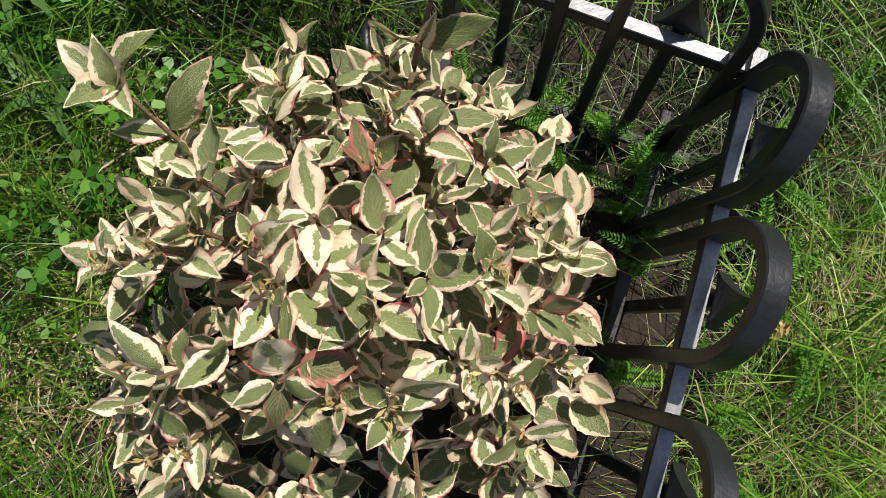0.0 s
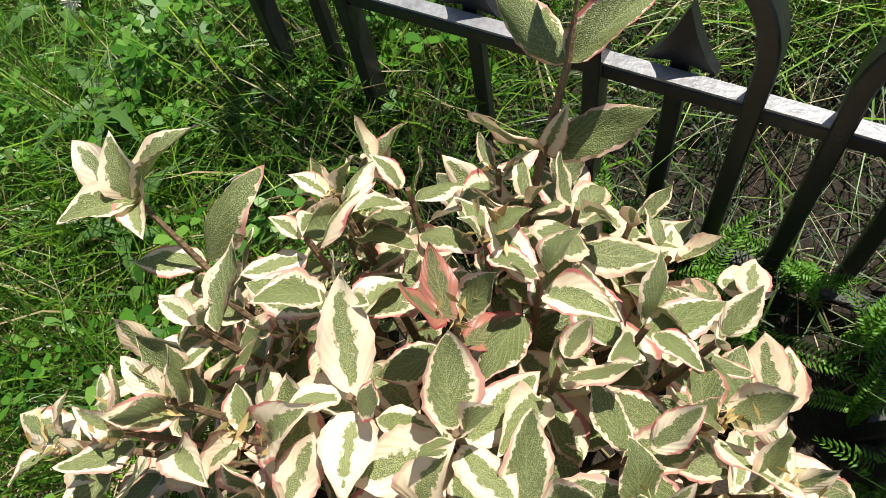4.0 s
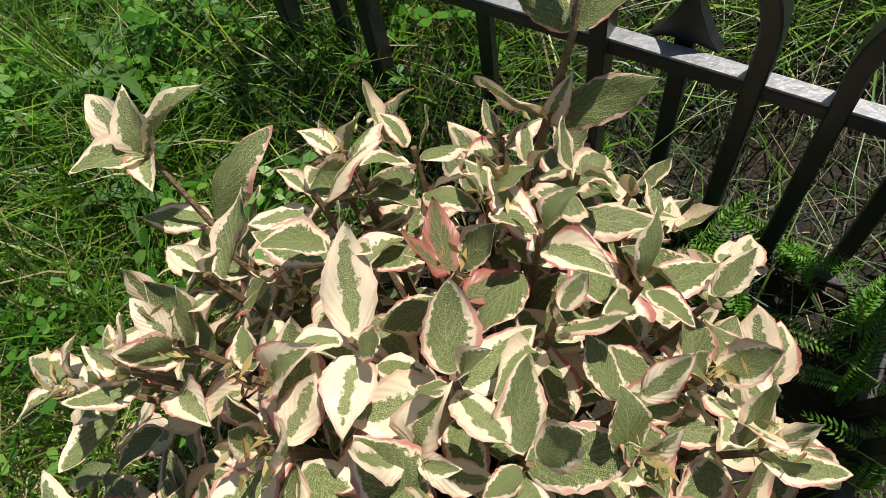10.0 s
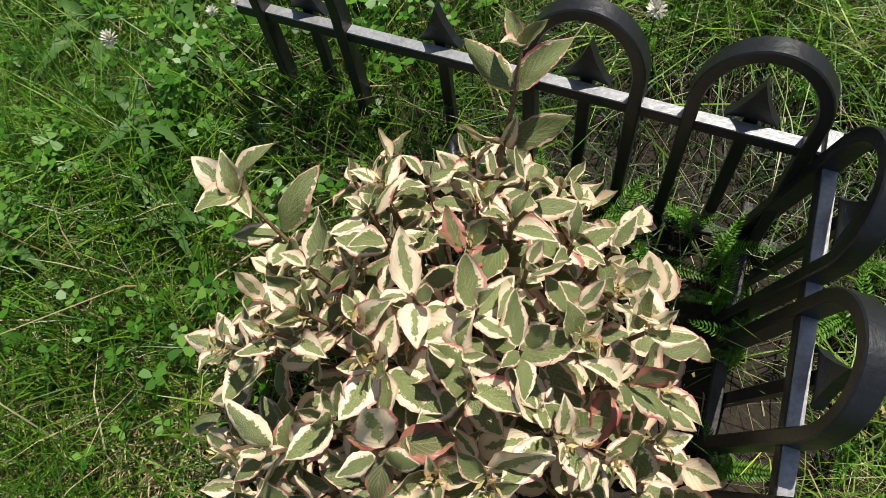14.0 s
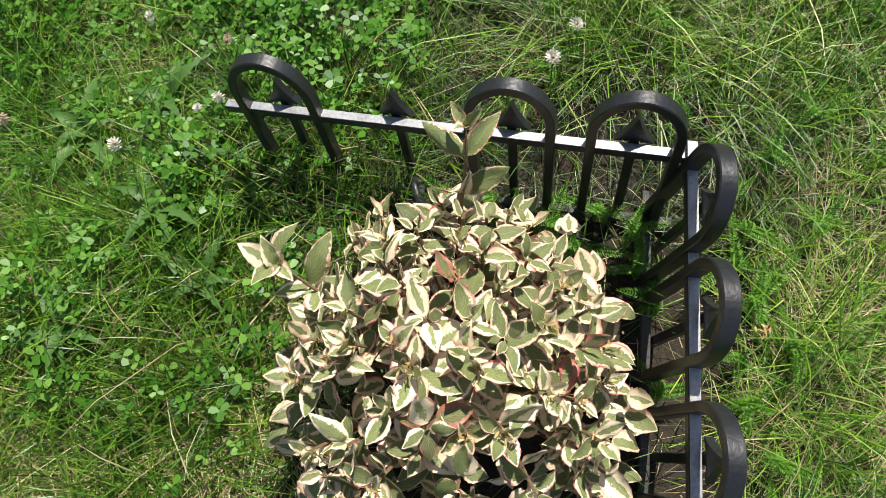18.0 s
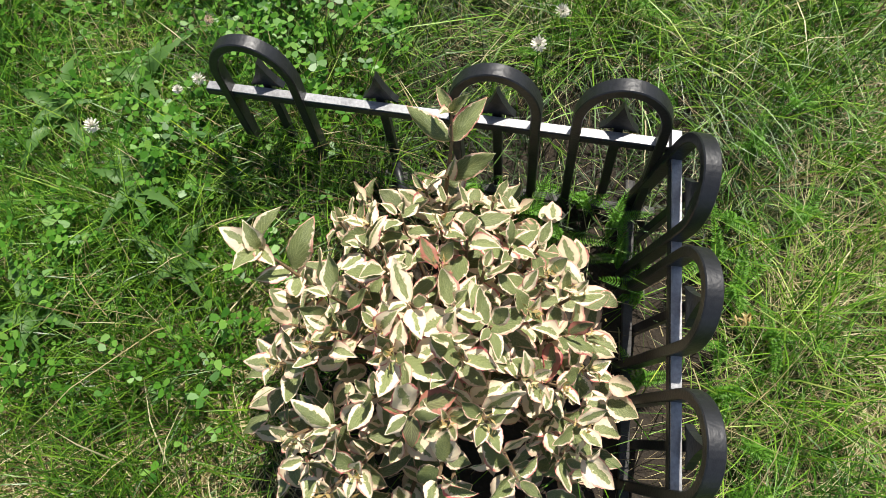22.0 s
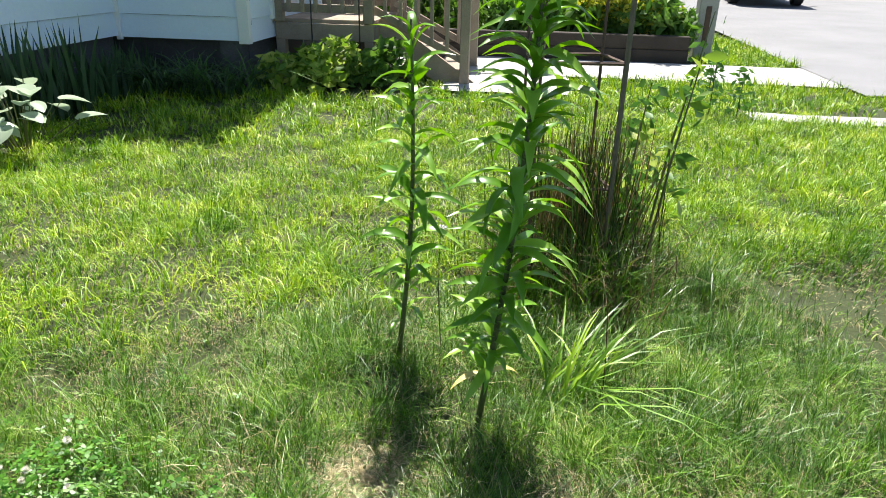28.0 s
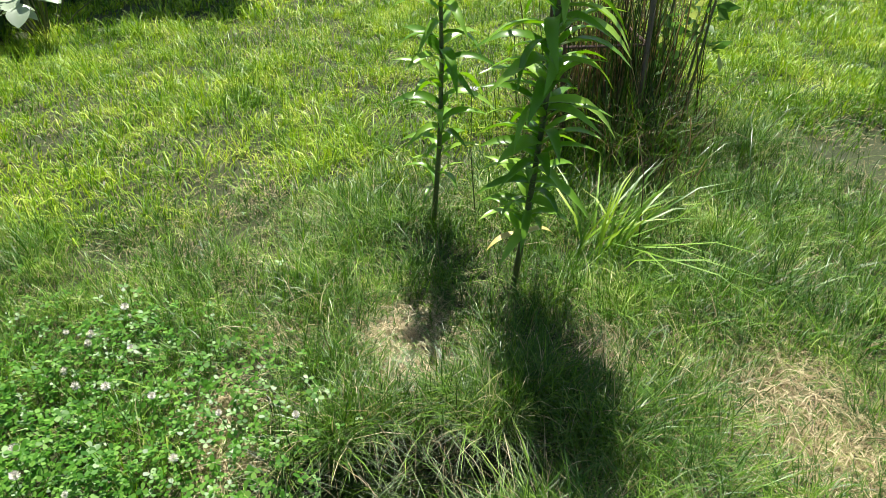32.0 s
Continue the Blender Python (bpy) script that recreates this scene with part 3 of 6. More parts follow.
part("casing", boxes([((wx + 0.02, y1 + 0.035, (zb + zt) / 2), (0.05, 0.07, zt - zb + 0.14)), ((wx + 0.02, y0 - 0.035, (zb + zt) / 2), (0.05, 0.07, zt - zb + 0.14)), ((wx + 0.025, (y0 + y1) / 2, zb - 0.03), (0.06, y1 - y0 + 0.14, 0.06)), ((wx + 0.02, (y0 + y1) / 2, zt + 0.03), (0.05, y1 - y0 + 0.14, 0.06))]), "navy", window, "dark blue outer casing")
part("sill", boxes([((wx + 0.045, (y0 + y1) / 2, zb - 0.085), (0.11, y1 - y0 + 0.2, 0.035))], 0.004), "trim", window)
ym = (y0 + y1) / 2
for a, b in ((y0, ym), (ym, y1)):
    sash = part("window_frame", boxes([((wx - 0.03, a + 0.03, (zb + zt) / 2), (0.05, 0.06, zt - zb)), ((wx - 0.03, b - 0.03, (zb + zt) / 2), (0.05, 0.06, zt - zb)),
        ((wx - 0.03, (a + b) / 2, zb + 0.05), (0.05, b - a - 0.12, 0.10)), ((wx - 0.03, (a + b) / 2, zt - 0.03), (0.05, b - a - 0.12, 0.06)), ((wx - 0.025, (a + b) / 2, 2.44), (0.05, b - a - 0.12, 0.06))]), "trim", window)
    part("pane", boxes([((wx - 0.05, (a + b) / 2, 2.45), (0.006, b - a - 0.11, zt - zb - 0.1))]), "glass", sash)
    for k in (1, 2):
        part("glazing_bar", boxes([((wx - 0.035, a + (b - a) * k / 3, 2.76), (0.02, 0.016, 0.56))]), "trim", sash)
    part("glazing_bar", boxes([((wx - 0.034, (a + b) / 2, 2.74), (0.02, b - a - 0.12, 0.016))]), "trim", sash)
cup_bm = bmesh.new()
tube(cup_bm, [(0, 0, 0), (0, 0, 0.05), (0, 0, 0.11)], [0.035, 0.042, 0.05], 12)
cup = part("cup", cup_bm, "trim", None)
cup.matrix_world = HX @ Matrix.Translation((wx - 0.036 + 0.02, -1.13, zb + 0.1))
tagged(cup, "small white cup standing on the window rail", "cup")

# door
door = thing("door_1", HX, "white storm door with a plain white panel door frame", "door", kind="structure")
part("door_frame", boxes([((0.012, 0.63, 1.96), (0.05, 0.07, 1.96)), ((0.012, 1.58, 1.96), (0.05, 0.07, 1.96)), ((0.012, 1.105, 2.97), (0.05, 1.02, 0.08))]), "trim", door)
leaf_ = part("door_leaf", boxes([((-0.03, 1.105, 1.96), (0.04, 0.86, 1.92))], 0.004), "trim", door)
for zc, h in ((1.45, 0.7), (2.4, 0.9)):
    part("panel", boxes([((-0.006, 1.105, zc), (0.012, 0.62, h))], 0.005), "trim", leaf_)
part("door_handle", boxes([((0.02, 0.78, 1.98), (0.05, 0.02, 0.12))], 0.004), "metal", leaf_)
num = thing("house_number", HX, "small white plaque with dark bars beside the door", "plaque")
part("plaque", boxes([((0.024, 1.86, 2.36), (0.012, 0.30, 0.20))], 0.004), "trim", num)
for k in (0.0, 0.08):
    part("bar", boxes([((0.034, 1.83 + k, 2.36), (0.006, 0.045, 0.13))]), "number", num)

# porch deck, railing and stairs
DZ = 0.98
deck = thing("porch_deck", HX, "weathered grey wooden porch deck with posts", "deck")
for k in range(9):
    part("plank", boxes([((0.50, 0.72 + 0.07 + k * 0.145, DZ - 0.018), (0.94, 0.138, 0.036))], 0.004), "deck", deck)
part("rim_joist", boxes([((0.50, 0.70, DZ - 0.115), (0.96, 0.04, 0.155))], 0.004), "deck", deck)
part("rim_joist", boxes([((0.985, 1.36, DZ - 0.115), (0.04, 1.28, 0.155))], 0.004), "deck", deck)
for x, y in ((0.93, 0.73), (0.93, 1.95), (0.06, 0.73)):
    part("post", boxes([((x, y, DZ / 2 + 0.02), (0.09, 0.09, DZ - 0.10))], 0.005), "deck", deck)
railing = thing("porch_railing", HX, "weathered wooden porch railing with square balusters", "railing")
for x in (0.06, 0.93):
    part("post", boxes([((x, 0.69, DZ + 0.45), (0.09, 0.09, 0.95))], 0.006), "deck", railing)
part("cap_rail", boxes([((0.50, 0.69, DZ + 0.945), (1.05, 0.14, 0.036))], 0.006), "deck", railing)
part("top_rail", boxes([((0.50, 0.69, DZ + 0.89), (0.80, 0.036, 0.075))], 0.004), "deck", railing)
part("bottom_rail", boxes([((0.50, 0.69, DZ + 0.10), (0.80, 0.036, 0.075))], 0.004), "deck", railing)
for k in range(6):
    part("baluster", boxes([((0.17 + k * 0.13, 0.66, DZ + 0.48), (0.036, 0.036, 0.84))], 0.003), "deck", railing)
back_rail = thing("porch_railing", HX, "weathered wooden railing on the far side of the porch", "railing")
part("post", boxes([((0.93, 2.02, DZ + 0.45), (0.09, 0.09, 0.95))], 0.006), "deck", back_rail)
part("cap_rail", boxes([((0.50, 2.02, DZ + 0.945), (1.05, 0.14, 0.036))], 0.006), "deck", back_rail)
part("bottom_rail", boxes([((0.50, 2.02, DZ + 0.10), (0.80, 0.036, 0.075))], 0.004), "deck", back_rail)
for k in range(6):
    part("baluster", boxes([((0.17 + k * 0.13, 1.99, DZ + 0.48), (0.036, 0.036, 0.84))], 0.003), "deck", back_rail)
stairs = thing("porch_stairs", HX, "weathered wooden steps with sloping handrails", "stairs")
X0, X1, ZB = 0.99, 1.86, 0.40
for k in range(3):
    part("tread", boxes([((X0 + 0.14 + k * 0.27, 1.36, DZ - 0.15 * (k + 1)), (0.27, 1.02, 0.038))], 0.005), "deck", stairs)
ang = math.atan2(DZ - ZB, 0.85)
slope = Matrix.Rotation(ang, 4, "Y")
for y in (0.86, 1.86):
    part("stringer", boxes([(((X0 + X1) / 2, y, (DZ + ZB) / 2 - 0.05), (1.08, 0.04, 0.22), slope)]), "deck", stairs)
    hr = thing("stair_railing", HX, "sloping weathered handrail of the porch steps", "railing", "stair railings")
    yy = y - 0.06 if y < 1 else y + 0.06
    part("newel_post", boxes([((X1 - 0.02, yy, ZB + 0.42), (0.09, 0.09, 0.92))], 0.006), "deck", hr)
    za, zc = DZ + 0.72, ZB + 0.84
    a2 = math.atan2(za - zc, X1 - 0.95)
    rot2 = Matrix.Rotation(a2, 4, "Y")
    ln = math.hypot(X1 - 0.95, za - zc) + 0.10
    part("hand_rail", boxes([(((0.95 + X1) / 2, yy, (za + zc) / 2 + 0.03), (ln, 0.12, 0.036), rot2)], 0.005), "deck", hr)
    part("bottom_rail", boxes([(((0.95 + X1) / 2, yy, (za + zc) / 2 - 0.62), (ln - 0.1, 0.036, 0.07), rot2)], 0.004), "deck", hr)
    for k in range(5):
        x = 1.07 + k * 0.15
        zz = za + (zc - za) * (x - 0.95) / (X1 - 0.95)
        part("baluster", boxes([((x, yy - 0.03, zz - 0.31), (0.034, 0.034, 0.66))], 0.003), "deck", hr)
# plant hooks on the rail
for x in (0.40, 0.86):
    bm = bmesh.new()
    arc = [(x, 0.60, 0.35), (x, 0.60, DZ + 0.98)] + [(x + 0.10 - 0.10 * math.cos(t), 0.60, DZ + 0.98 + 0.09 * math.sin(t)) for t in np.linspace(0.3, math.pi, 7)] + [(x + 0.2, 0.60, DZ + 0.9)]
    if x > 0.6:
        arc = [(p[0] if i < 2 else x + (p[0] - x) * 0.3, p[1], p[2]) for i, p in enumerate(arc)]
    tube(bm, arc, 0.007, 6)
    hook = part("plant_hook", bm, "fence", None)
    hook.matrix_world = HX
    tagged(hook, "thin black metal shepherd hook standing before the railing", "hook", "plant hooks")

# ---------------------------------------------------------------- border fence
RAIL, TIP, HTOP, LOW = 0.169, 0.217, 0.260, 0.046


def bar_path(bm, pts, across, up_half):
    """A flat bar with rectangular section swept along a path that lies in a vertical plane; across is the plane's normal."""
    pts = [Vector(p) for p in pts]
    n = Vector(across)
    rings = []
    for i, p in enumerate(pts):
        d = (pts[min(i + 1, len(pts) - 1)] - pts[max(i - 1, 0)]).normalized()
        s = d.cross(n).normalized()
        rings.append([bm.verts.new(p + s * a * up_half[1] + n * b * up_half[0]) for a, b in ((-1, -1), (1, -1), (1, 1), (-1, 1))])
    for r0, r1 in zip(rings, rings[1:]):
        for k in range(4):
            bm.faces.new((r0[k], r0[(k + 1) % 4], r1[(k + 1) % 4], r1[k]))
    bm.faces.new(rings[0][::-1]), bm.faces.new(rings[-1])
    bmesh.ops.recalc_face_normals(bm, faces=bm.faces)
    return bm


def hoop_mesh():
    bm = bmesh.new()
    w, r = 0.0455, 0.0455
    pts = [(-w, 0, 0.0), (-w, 0, 0.09), (-w, 0, HTOP - r - 0.012)]
    pts += [(-r * math.cos(t), 0, HTOP - r - 0.012 + (r + 0.012) * math.sin(t)) for t in np.linspace(0.12, math.pi - 0.12, 19)]
    pts += [(w, 0, HTOP - r - 0.012), (w, 0, 0.09), (w, 0, 0.0)]
    bar_path(bm, pts, (0, 1, 0), (0.0085, 0.0055))
    bmesh.ops.bevel(bm, geom=[e for e in bm.edges if e.calc_face_angle(0) > 1.2], offset=0.0012, segments=1, affect="EDGES")
    me = mesh_from("hoop", bm, "fence", True)
    me.set_sharp_from_angle(angle=0.6)
    return me


def spear_mesh():
    bm = bmesh.new()
    box(bm, (0, 0, 0.090), (0.011, 0.009, 0.180), None, 0.001)
    head = [(-0.021, RAIL + 0.006), (-0.014, RAIL + 0.015), (-0.006, RAIL + 0.031), (0.0, TIP), (0.006, RAIL + 0.031), (0.014, RAIL + 0.015), (0.021, RAIL + 0.006), (0.0, RAIL + 0.010)]
    f = [[bm.verts.new((x, y, z)) for x, z in head] for y in (-0.0045, 0.0045)]
    bm.faces.new(f[0]), bm.faces.new(f[1][::-1])
    for k in range(8):
        bm.faces.new((f[0][k], f[0][(k + 1) % 8], f[1][(k + 1) % 8], f[1][k]))
    bmesh.ops.recalc_face_normals(bm, faces=bm.faces)
    return mesh_from("spear", bm, "fence")


hoop_me, spear_me = hoop_mesh(), spear_mesh()


def border_fence(m, centres, hoops, length, start, label, low="rail"):
    fence = thing("border_fence", m, label, "fence", "border fence panels")
    bar = part("top_rail", boxes([((start + length / 2, 0, RAIL), (length, 0.0125, 0.010))], 0.001), "fence", fence)
    # thin pale grey strip along the top of the black rail
    part("pale_top", boxes([((start + length / 2, 0, RAIL + 0.0058), (length - 0.004, 0.0108, 0.0016))]), "rail", bar, "pale top face of the rail")
    part("bottom_rail", boxes([((start + length / 2, 0, LOW - (0.025 if low != "rail" else 0.0)), (length, 0.0125, 0.006))], 0.001), low, fence, "lower rail near the soil, coloured dark as if shaded" if low != "rail" else "grey lower rail")
    for c in centres:
        part("spear", spear_me, None, fence).matrix_local = Matrix.Translation((c, 0.0125, 0))
    for c in hoops:
        part("hoop", hoop_me, None, fence).matrix_local = Matrix.Translation((c, -0.0015, 0))
    return fence


border_fence(Matrix.Translation((-0.0167, -0.0550, 0.0)) @ Matrix.Rotation(radians(-3.0), 4, "Z") @ Matrix.Rotation(radians(-9.0), 4, "X"),
             (-0.062, -0.197, -0.334, -0.474), (-0.062, -0.197, -0.474), 0.556, -0.549, "black metal garden border fence with arched hoops, one missing", "dirty_rail")
border_fence(Matrix.Translation((-0.0460, -0.034, 0.006)) @ Matrix.Rotation(radians(-87.3), 4, "Z") @ Matrix.Rotation(radians(-10.0), 4, "X"),
             (0.056, 0.173, 0.308, 0.445), (0.056, 0.173, 0.308, 0.445), 0.56, -0.02, "black metal garden border fence with arched hoops and spears", "dirty_rail")
bm = bmesh.new()
tube(bm, [(-0.27, -0.075, 0.02), (-0.315, -0.072, 0.035), (-0.335, -0.06, 0.05), (-0.345, -0.03, 0.055)], 0.006, 6)
tube(bm, [(-0.43, -0.045, 0.02), (-0.36, -0.05, 0.022), (-0.28, -0.055, 0.02)], 0.005, 6)
broken = part("broken_hoop", bm, "fence", None, smooth=True)
tagged(broken, "broken black fence hoop lying in the grass", "fence piece")


# ---------------------------------------------------------------- variegated shrub
def leaf_mesh(seed, length=0.052, width=0.030):
    """A pointed oval leaf with a folded midrib, puckered blade, toothed wavy margin and a bent tip. Map: u is the way from midrib to margin, v along."""
    g = np.random.default_rng(seed)
    bm = bmesh.new()
    uv = bm.loops.layers.uv.new("leaf")
    fold, curl, ph, side = g.uniform(0.05, 0.50), g.uniform(-1.5, 0.6), g.uniform(0, 6), g.uniform(-0.25, 0.25)
    roll = g.uniform(-0.5, 0.35)
    rows, cols = 13, (-1.0, -0.78, -0.40, 0.0, 0.40, 0.78, 1.0)
    grid = []
    for i in range(rows + 1):
        s = i / rows
        half = width / 2 * math.sin(math.pi * min(1, s ** 0.84)) ** (0.72 if s < 0.44 else 0.95)
        line = []
        for c in cols:
            wav = 0.0021 * math.sin(11 * s + ph + (2.3 if c > 0 else 0)) * abs(c) ** 2
            pucker = 0.0005 * math.cos(22 * s - 5 * abs(c)) * (1 - abs(c))
            tooth = 1 + (0.035 * (-1) ** i * (1 if i < rows else 0) if abs(c) == 1 else 0)
            x = half * c * tooth + side * length * (s - 0.3) ** 2 * 0.5
            z = abs(c) ** 1.2 * half * fold + abs(c) ** 3 * half * roll + wav + pucker + curl * length * max(0, s - 0.2) ** 2 * 0.55
            line.append(bm.verts.new((x, length * s, z)))
        grid.append(line)
    for i in range(rows):
        for k in range(len(cols) - 1):
            f = bm.faces.new((grid[i][k], grid[i][k + 1], grid[i + 1][k + 1], grid[i + 1][k]))
            for lp, (a, b) in zip(f.loops, ((i, k), (i, k + 1), (i + 1, k + 1), (i + 1, k))):
                lp[uv].uv = (max(abs(cols[b]), (abs(a / rows - 0.5) * 2) ** 5), a / rows)
            f.smooth = True
    return mesh_from("leaf", bm, "leaf")


LEAVES = [leaf_mesh(k, l, w) for k, (l, w) in enumerate(((0.060, 0.040), (0.066, 0.041), (0.054, 0.038), (0.062, 0.036), (0.050, 0.034), (0.063, 0.043), (0.056, 0.039), (0.058, 0.035), (0.061, 0.042), (0.048, 0.034)))]
REDS = []
for me in LEAVES[:3]:
    r = me.copy()
    r.materials[0] = M["redleaf"]
    REDS.append(r)

shrub = thing("shrub", Matrix.Translation((-0.245, -0.27, 0.0)), "low rounded shrub with green, cream and pink-edged leaves", "shrub")
inv = Vector((0.245, 0.27, 0.0))
lr = random.Random(5)
OUTLIERS = ((-0.398, -0.315, 0.203), (-0.352, -0.372, 0.180))      # long side shoots
SHOOTS = ((-0.332, -0.255), (-0.312, -0.180), (-0.283, -0.166), (-0.285, -0.223), (-0.236, -0.213), (-0.256, -0.254), (-0.195, -0.213), (-0.173, -0.185), (-0.148, -0.177), (-0.283, -0.282), (-0.266, -0.300), (-0.217, -0.250), (-0.159, -0.229), (-0.139, -0.206), (-0.112, -0.221), (-0.241, -0.176), (-0.215, -0.183), (-0.310, -0.204), (-0.326, -0.284), (-0.217, -0.281), (-0.182, -0.264),
          (-0.206, -0.295), (-0.242, -0.349), (-0.177, -0.346), (-0.094, -0.337), (-0.286, -0.404), (-0.145, -0.391), (-0.115, -0.260), (-0.151, -0.246), (-0.315, -0.374), (-0.375, -0.320), (-0.264, -0.301), (-0.092, -0.287), (-0.340, -0.302), (-0.080, -0.365), (-0.212, -0.399), (-0.117, -0.306), (-0.280, -0.341), (-0.142, -0.305))


def dome(x, y):
    d = ((x + 0.26) / 0.28) ** 2 + ((y + 0.275) / 0.29) ** 2
    return 0.272 * math.sqrt(max(0.0, 1 - d)) + 0.01


hub = Vector((-0.24, -0.27, 0.0))
FILL = []
while len(FILL) < 30:
    a, r_ = lr.uniform(0, 6.283), math.sqrt(lr.uniform(0.02, 0.95))
    p = (-0.245 + 0.165 * r_ * math.cos(a), -0.29 + 0.19 * r_ * math.sin(a))
    if all(math.hypot(p[0] - q[0], p[1] - q[1]) > 0.022 for q in list(SHOOTS) + FILL):
        FILL.append(p)
TIPS = list(OUTLIERS) + [(min(x, -0.085), y, dome(x, y)) for x, y in SHOOTS] + [(x, y, dome(x, y) * lr.uniform(0.78, 0.95)) for x, y in FILL]


def joined_leaves(name, places, mat):
    """Many leaves as one mesh, keeping each leaf's own map."""
    vs, ts, us, off = [], [], [], 0
    for k, mt in places:
        me = LEAVES[k]
        co = np.empty(3 * len(me.vertices))
        me.vertices.foreach_get("co", co)
        m4 = np.array(mt)
        vs.append(co.reshape(-1, 3) @ m4[:3, :3].T + m4[:3, 3])
        li = np.empty(len(me.loops), int)
        me.loops.foreach_get("vertex_index", li)
        uv = np.empty(2 * len(me.loops))
        me.uv_layers["leaf"].data.foreach_get("uv", uv)
        quad, uq = li.reshape(-1, 4), uv.reshape(-1, 4, 2)
        ts += [quad[:, [0, 1, 2]] + off, quad[:, [0, 2, 3]] + off]
        us += [uq[:, [0, 1, 2]], uq[:, [0, 2, 3]]]
        off += len(co) // 3
    me = bulk(name, np.concatenate(vs), np.concatenate(ts), [mat])
    layer = me.uv_layers.new(name="leaf")
    layer.data.foreach_set("uv", np.ascontiguousarray(np.concatenate(us), np.float32).ravel())
    return me


rest = []
count = 0
for i, sh in enumerate(TIPS):
    tip = Vector(sh)
    off = Vector((tip.x + 0.245, tip.y + 0.285, 0))
    outward = (off * 1.05 + Vector((0, 0, 0.20))).normalized()
    root = hub + off * 0.25
    bm = bmesh.new()
    tube(bm, [root + inv, root * 0.45 + tip * 0.55 + Vector((0, 0, 0.01)) + inv, tip + inv], [0.0035, 0.0025, 0.0015], 5)
    part("stem", bm, "twig", shrub)
    turn = lr.uniform(0, math.pi)
    tilt = Vector((0, 0, 1)).rotation_difference(outward).to_matrix().to_4x4()
    for pair, (down, size, lift) in enumerate(((0.044, 0.95, -8), (0.022, 0.98, 8), (0.008, 0.88, 28), (0.0, 0.60, 55))):
        for side in (0, math.pi):
            if lr.random() < 0.07:
                continue
            h = turn + pair * math.pi / 2 + side + lr.uniform(-0.4, 0.4)
            sc = 0.65 * size * lr.uniform(0.75, 1.2) * (1.1 if i == 0 else 1.0)
            mt = Matrix.Translation(tip - outward * down + inv) @ tilt @ Matrix.Rotation(h, 4, "Z") @ Matrix.Translation((0, 0.003, 0)) @ Matrix.Rotation(radians(lift + lr.uniform(-24, 24)), 4, "X") @ Matrix.Rotation(lr.uniform(-0.45, 0.45), 4, "Y") @ Matrix.Diagonal((sc * lr.uniform(0.74, 1.02), sc, sc, 1))
            red = i in (6, 24, 29) and lr.random() < 0.6
            if pair == 0 and lr.random() < 0.6 or count > 296:
                rest.append((lr.randrange(10), mt))
                continue
            count += 1
            part("leaf", (REDS if red else LEAVES)[lr.randrange(3 if red else 10)], None, shrub).matrix_local = mt
    if lr.random() < 0.45:
        c = np.array([tuple(tip + outward * lr.uniform(-0.002, 0.012) + Vector((lr.gauss(0, 0.005), lr.gauss(0, 0.005), lr.gauss(0, 0.004))) + inv) for _ in range(15)])
        part("spent_flower", clumps("spent_flower", c, 0.0024, ["spent"], 30 + i, 3.6), None, shrub, "withered orange-brown flower tuft")
# tall shoot over the fence side
pole_pts = [Vector((-0.252, -0.175, 0.10)), Vector((-0.255, -0.138, 0.168)), Vector((-0.250, -0.107, 0.214)), Vector((-0.244, -0.084, 0.256)), Vector((-0.244, -0.068, 0.284))]
bm = bmesh.new()
tube(bm, [p + inv for p in pole_pts], [0.0030, 0.0027, 0.0024, 0.0019, 0.0010], 6)
part("stem", bm, "twig", shrub, "tall brown stem rising above the shrub")


def aim_leaf(base, tip, face, which, wide=0.85, red=False):
    """A leaf from base to tip, its upper side turned towards face."""
    y = Vector(tip) - Vector(base)
    size = y.length / 0.058
    y.normalize()
    x = y.cross(Vector(face)).normalized()
    z = x.cross(y)
    turn = Matrix((x, y, z)).transposed().to_4x4()
    ob = part("leaf", (REDS if red else LEAVES)[which], None, shrub)
    ob.matrix_local = Matrix.Translation(Vector(base) + inv) @ turn @ Matrix.Diagonal((size * wide, size, size, 1))


for base, tip, face, which in ((2, (-0.205, -0.086, 0.236), (0.1, -0.3, 1), 1), (2, (-0.276, -0.128, 0.255), (-0.3, 0.4, 0.6), 7), (3, (-0.292, -0.063, 0.272), (0.7, -0.6, 0.2), 3), (3, (-0.216, -0.050, 0.282), (-0.2, -0.5, 0.8), 0),
                               (4, (-0.226, -0.060, 0.312), (-0.5, -0.6, 0.5), 4), (4, (-0.262, -0.046, 0.304), (0.4, -0.6, 0.6), 9), (4, (-0.252, -0.080, 0.312), (0.2, 0.3, 0.8), 4), (1, (-0.300, -0.120, 0.200), (0.5, -0.3, 0.3), 5), (1, (-0.228, -0.118, 0.196), (-0.1, -0.4, 0.9), 2), (2, (-0.238, -0.098, 0.246), (0.3, -0.9, 0.3), 9)):
    aim_leaf(pole_pts[base], tip, face, which, 0.62)
side_node = Vector((-0.419, -0.212, 0.248))
bm = bmesh.new()
tube(bm, [Vector(p) + inv for p in ((-0.33, -0.25, 0.10), (-0.385, -0.228, 0.195), tuple(side_node))], [0.0028, 0.0022, 0.0014], 6)
part("stem", bm, "twig", shrub)
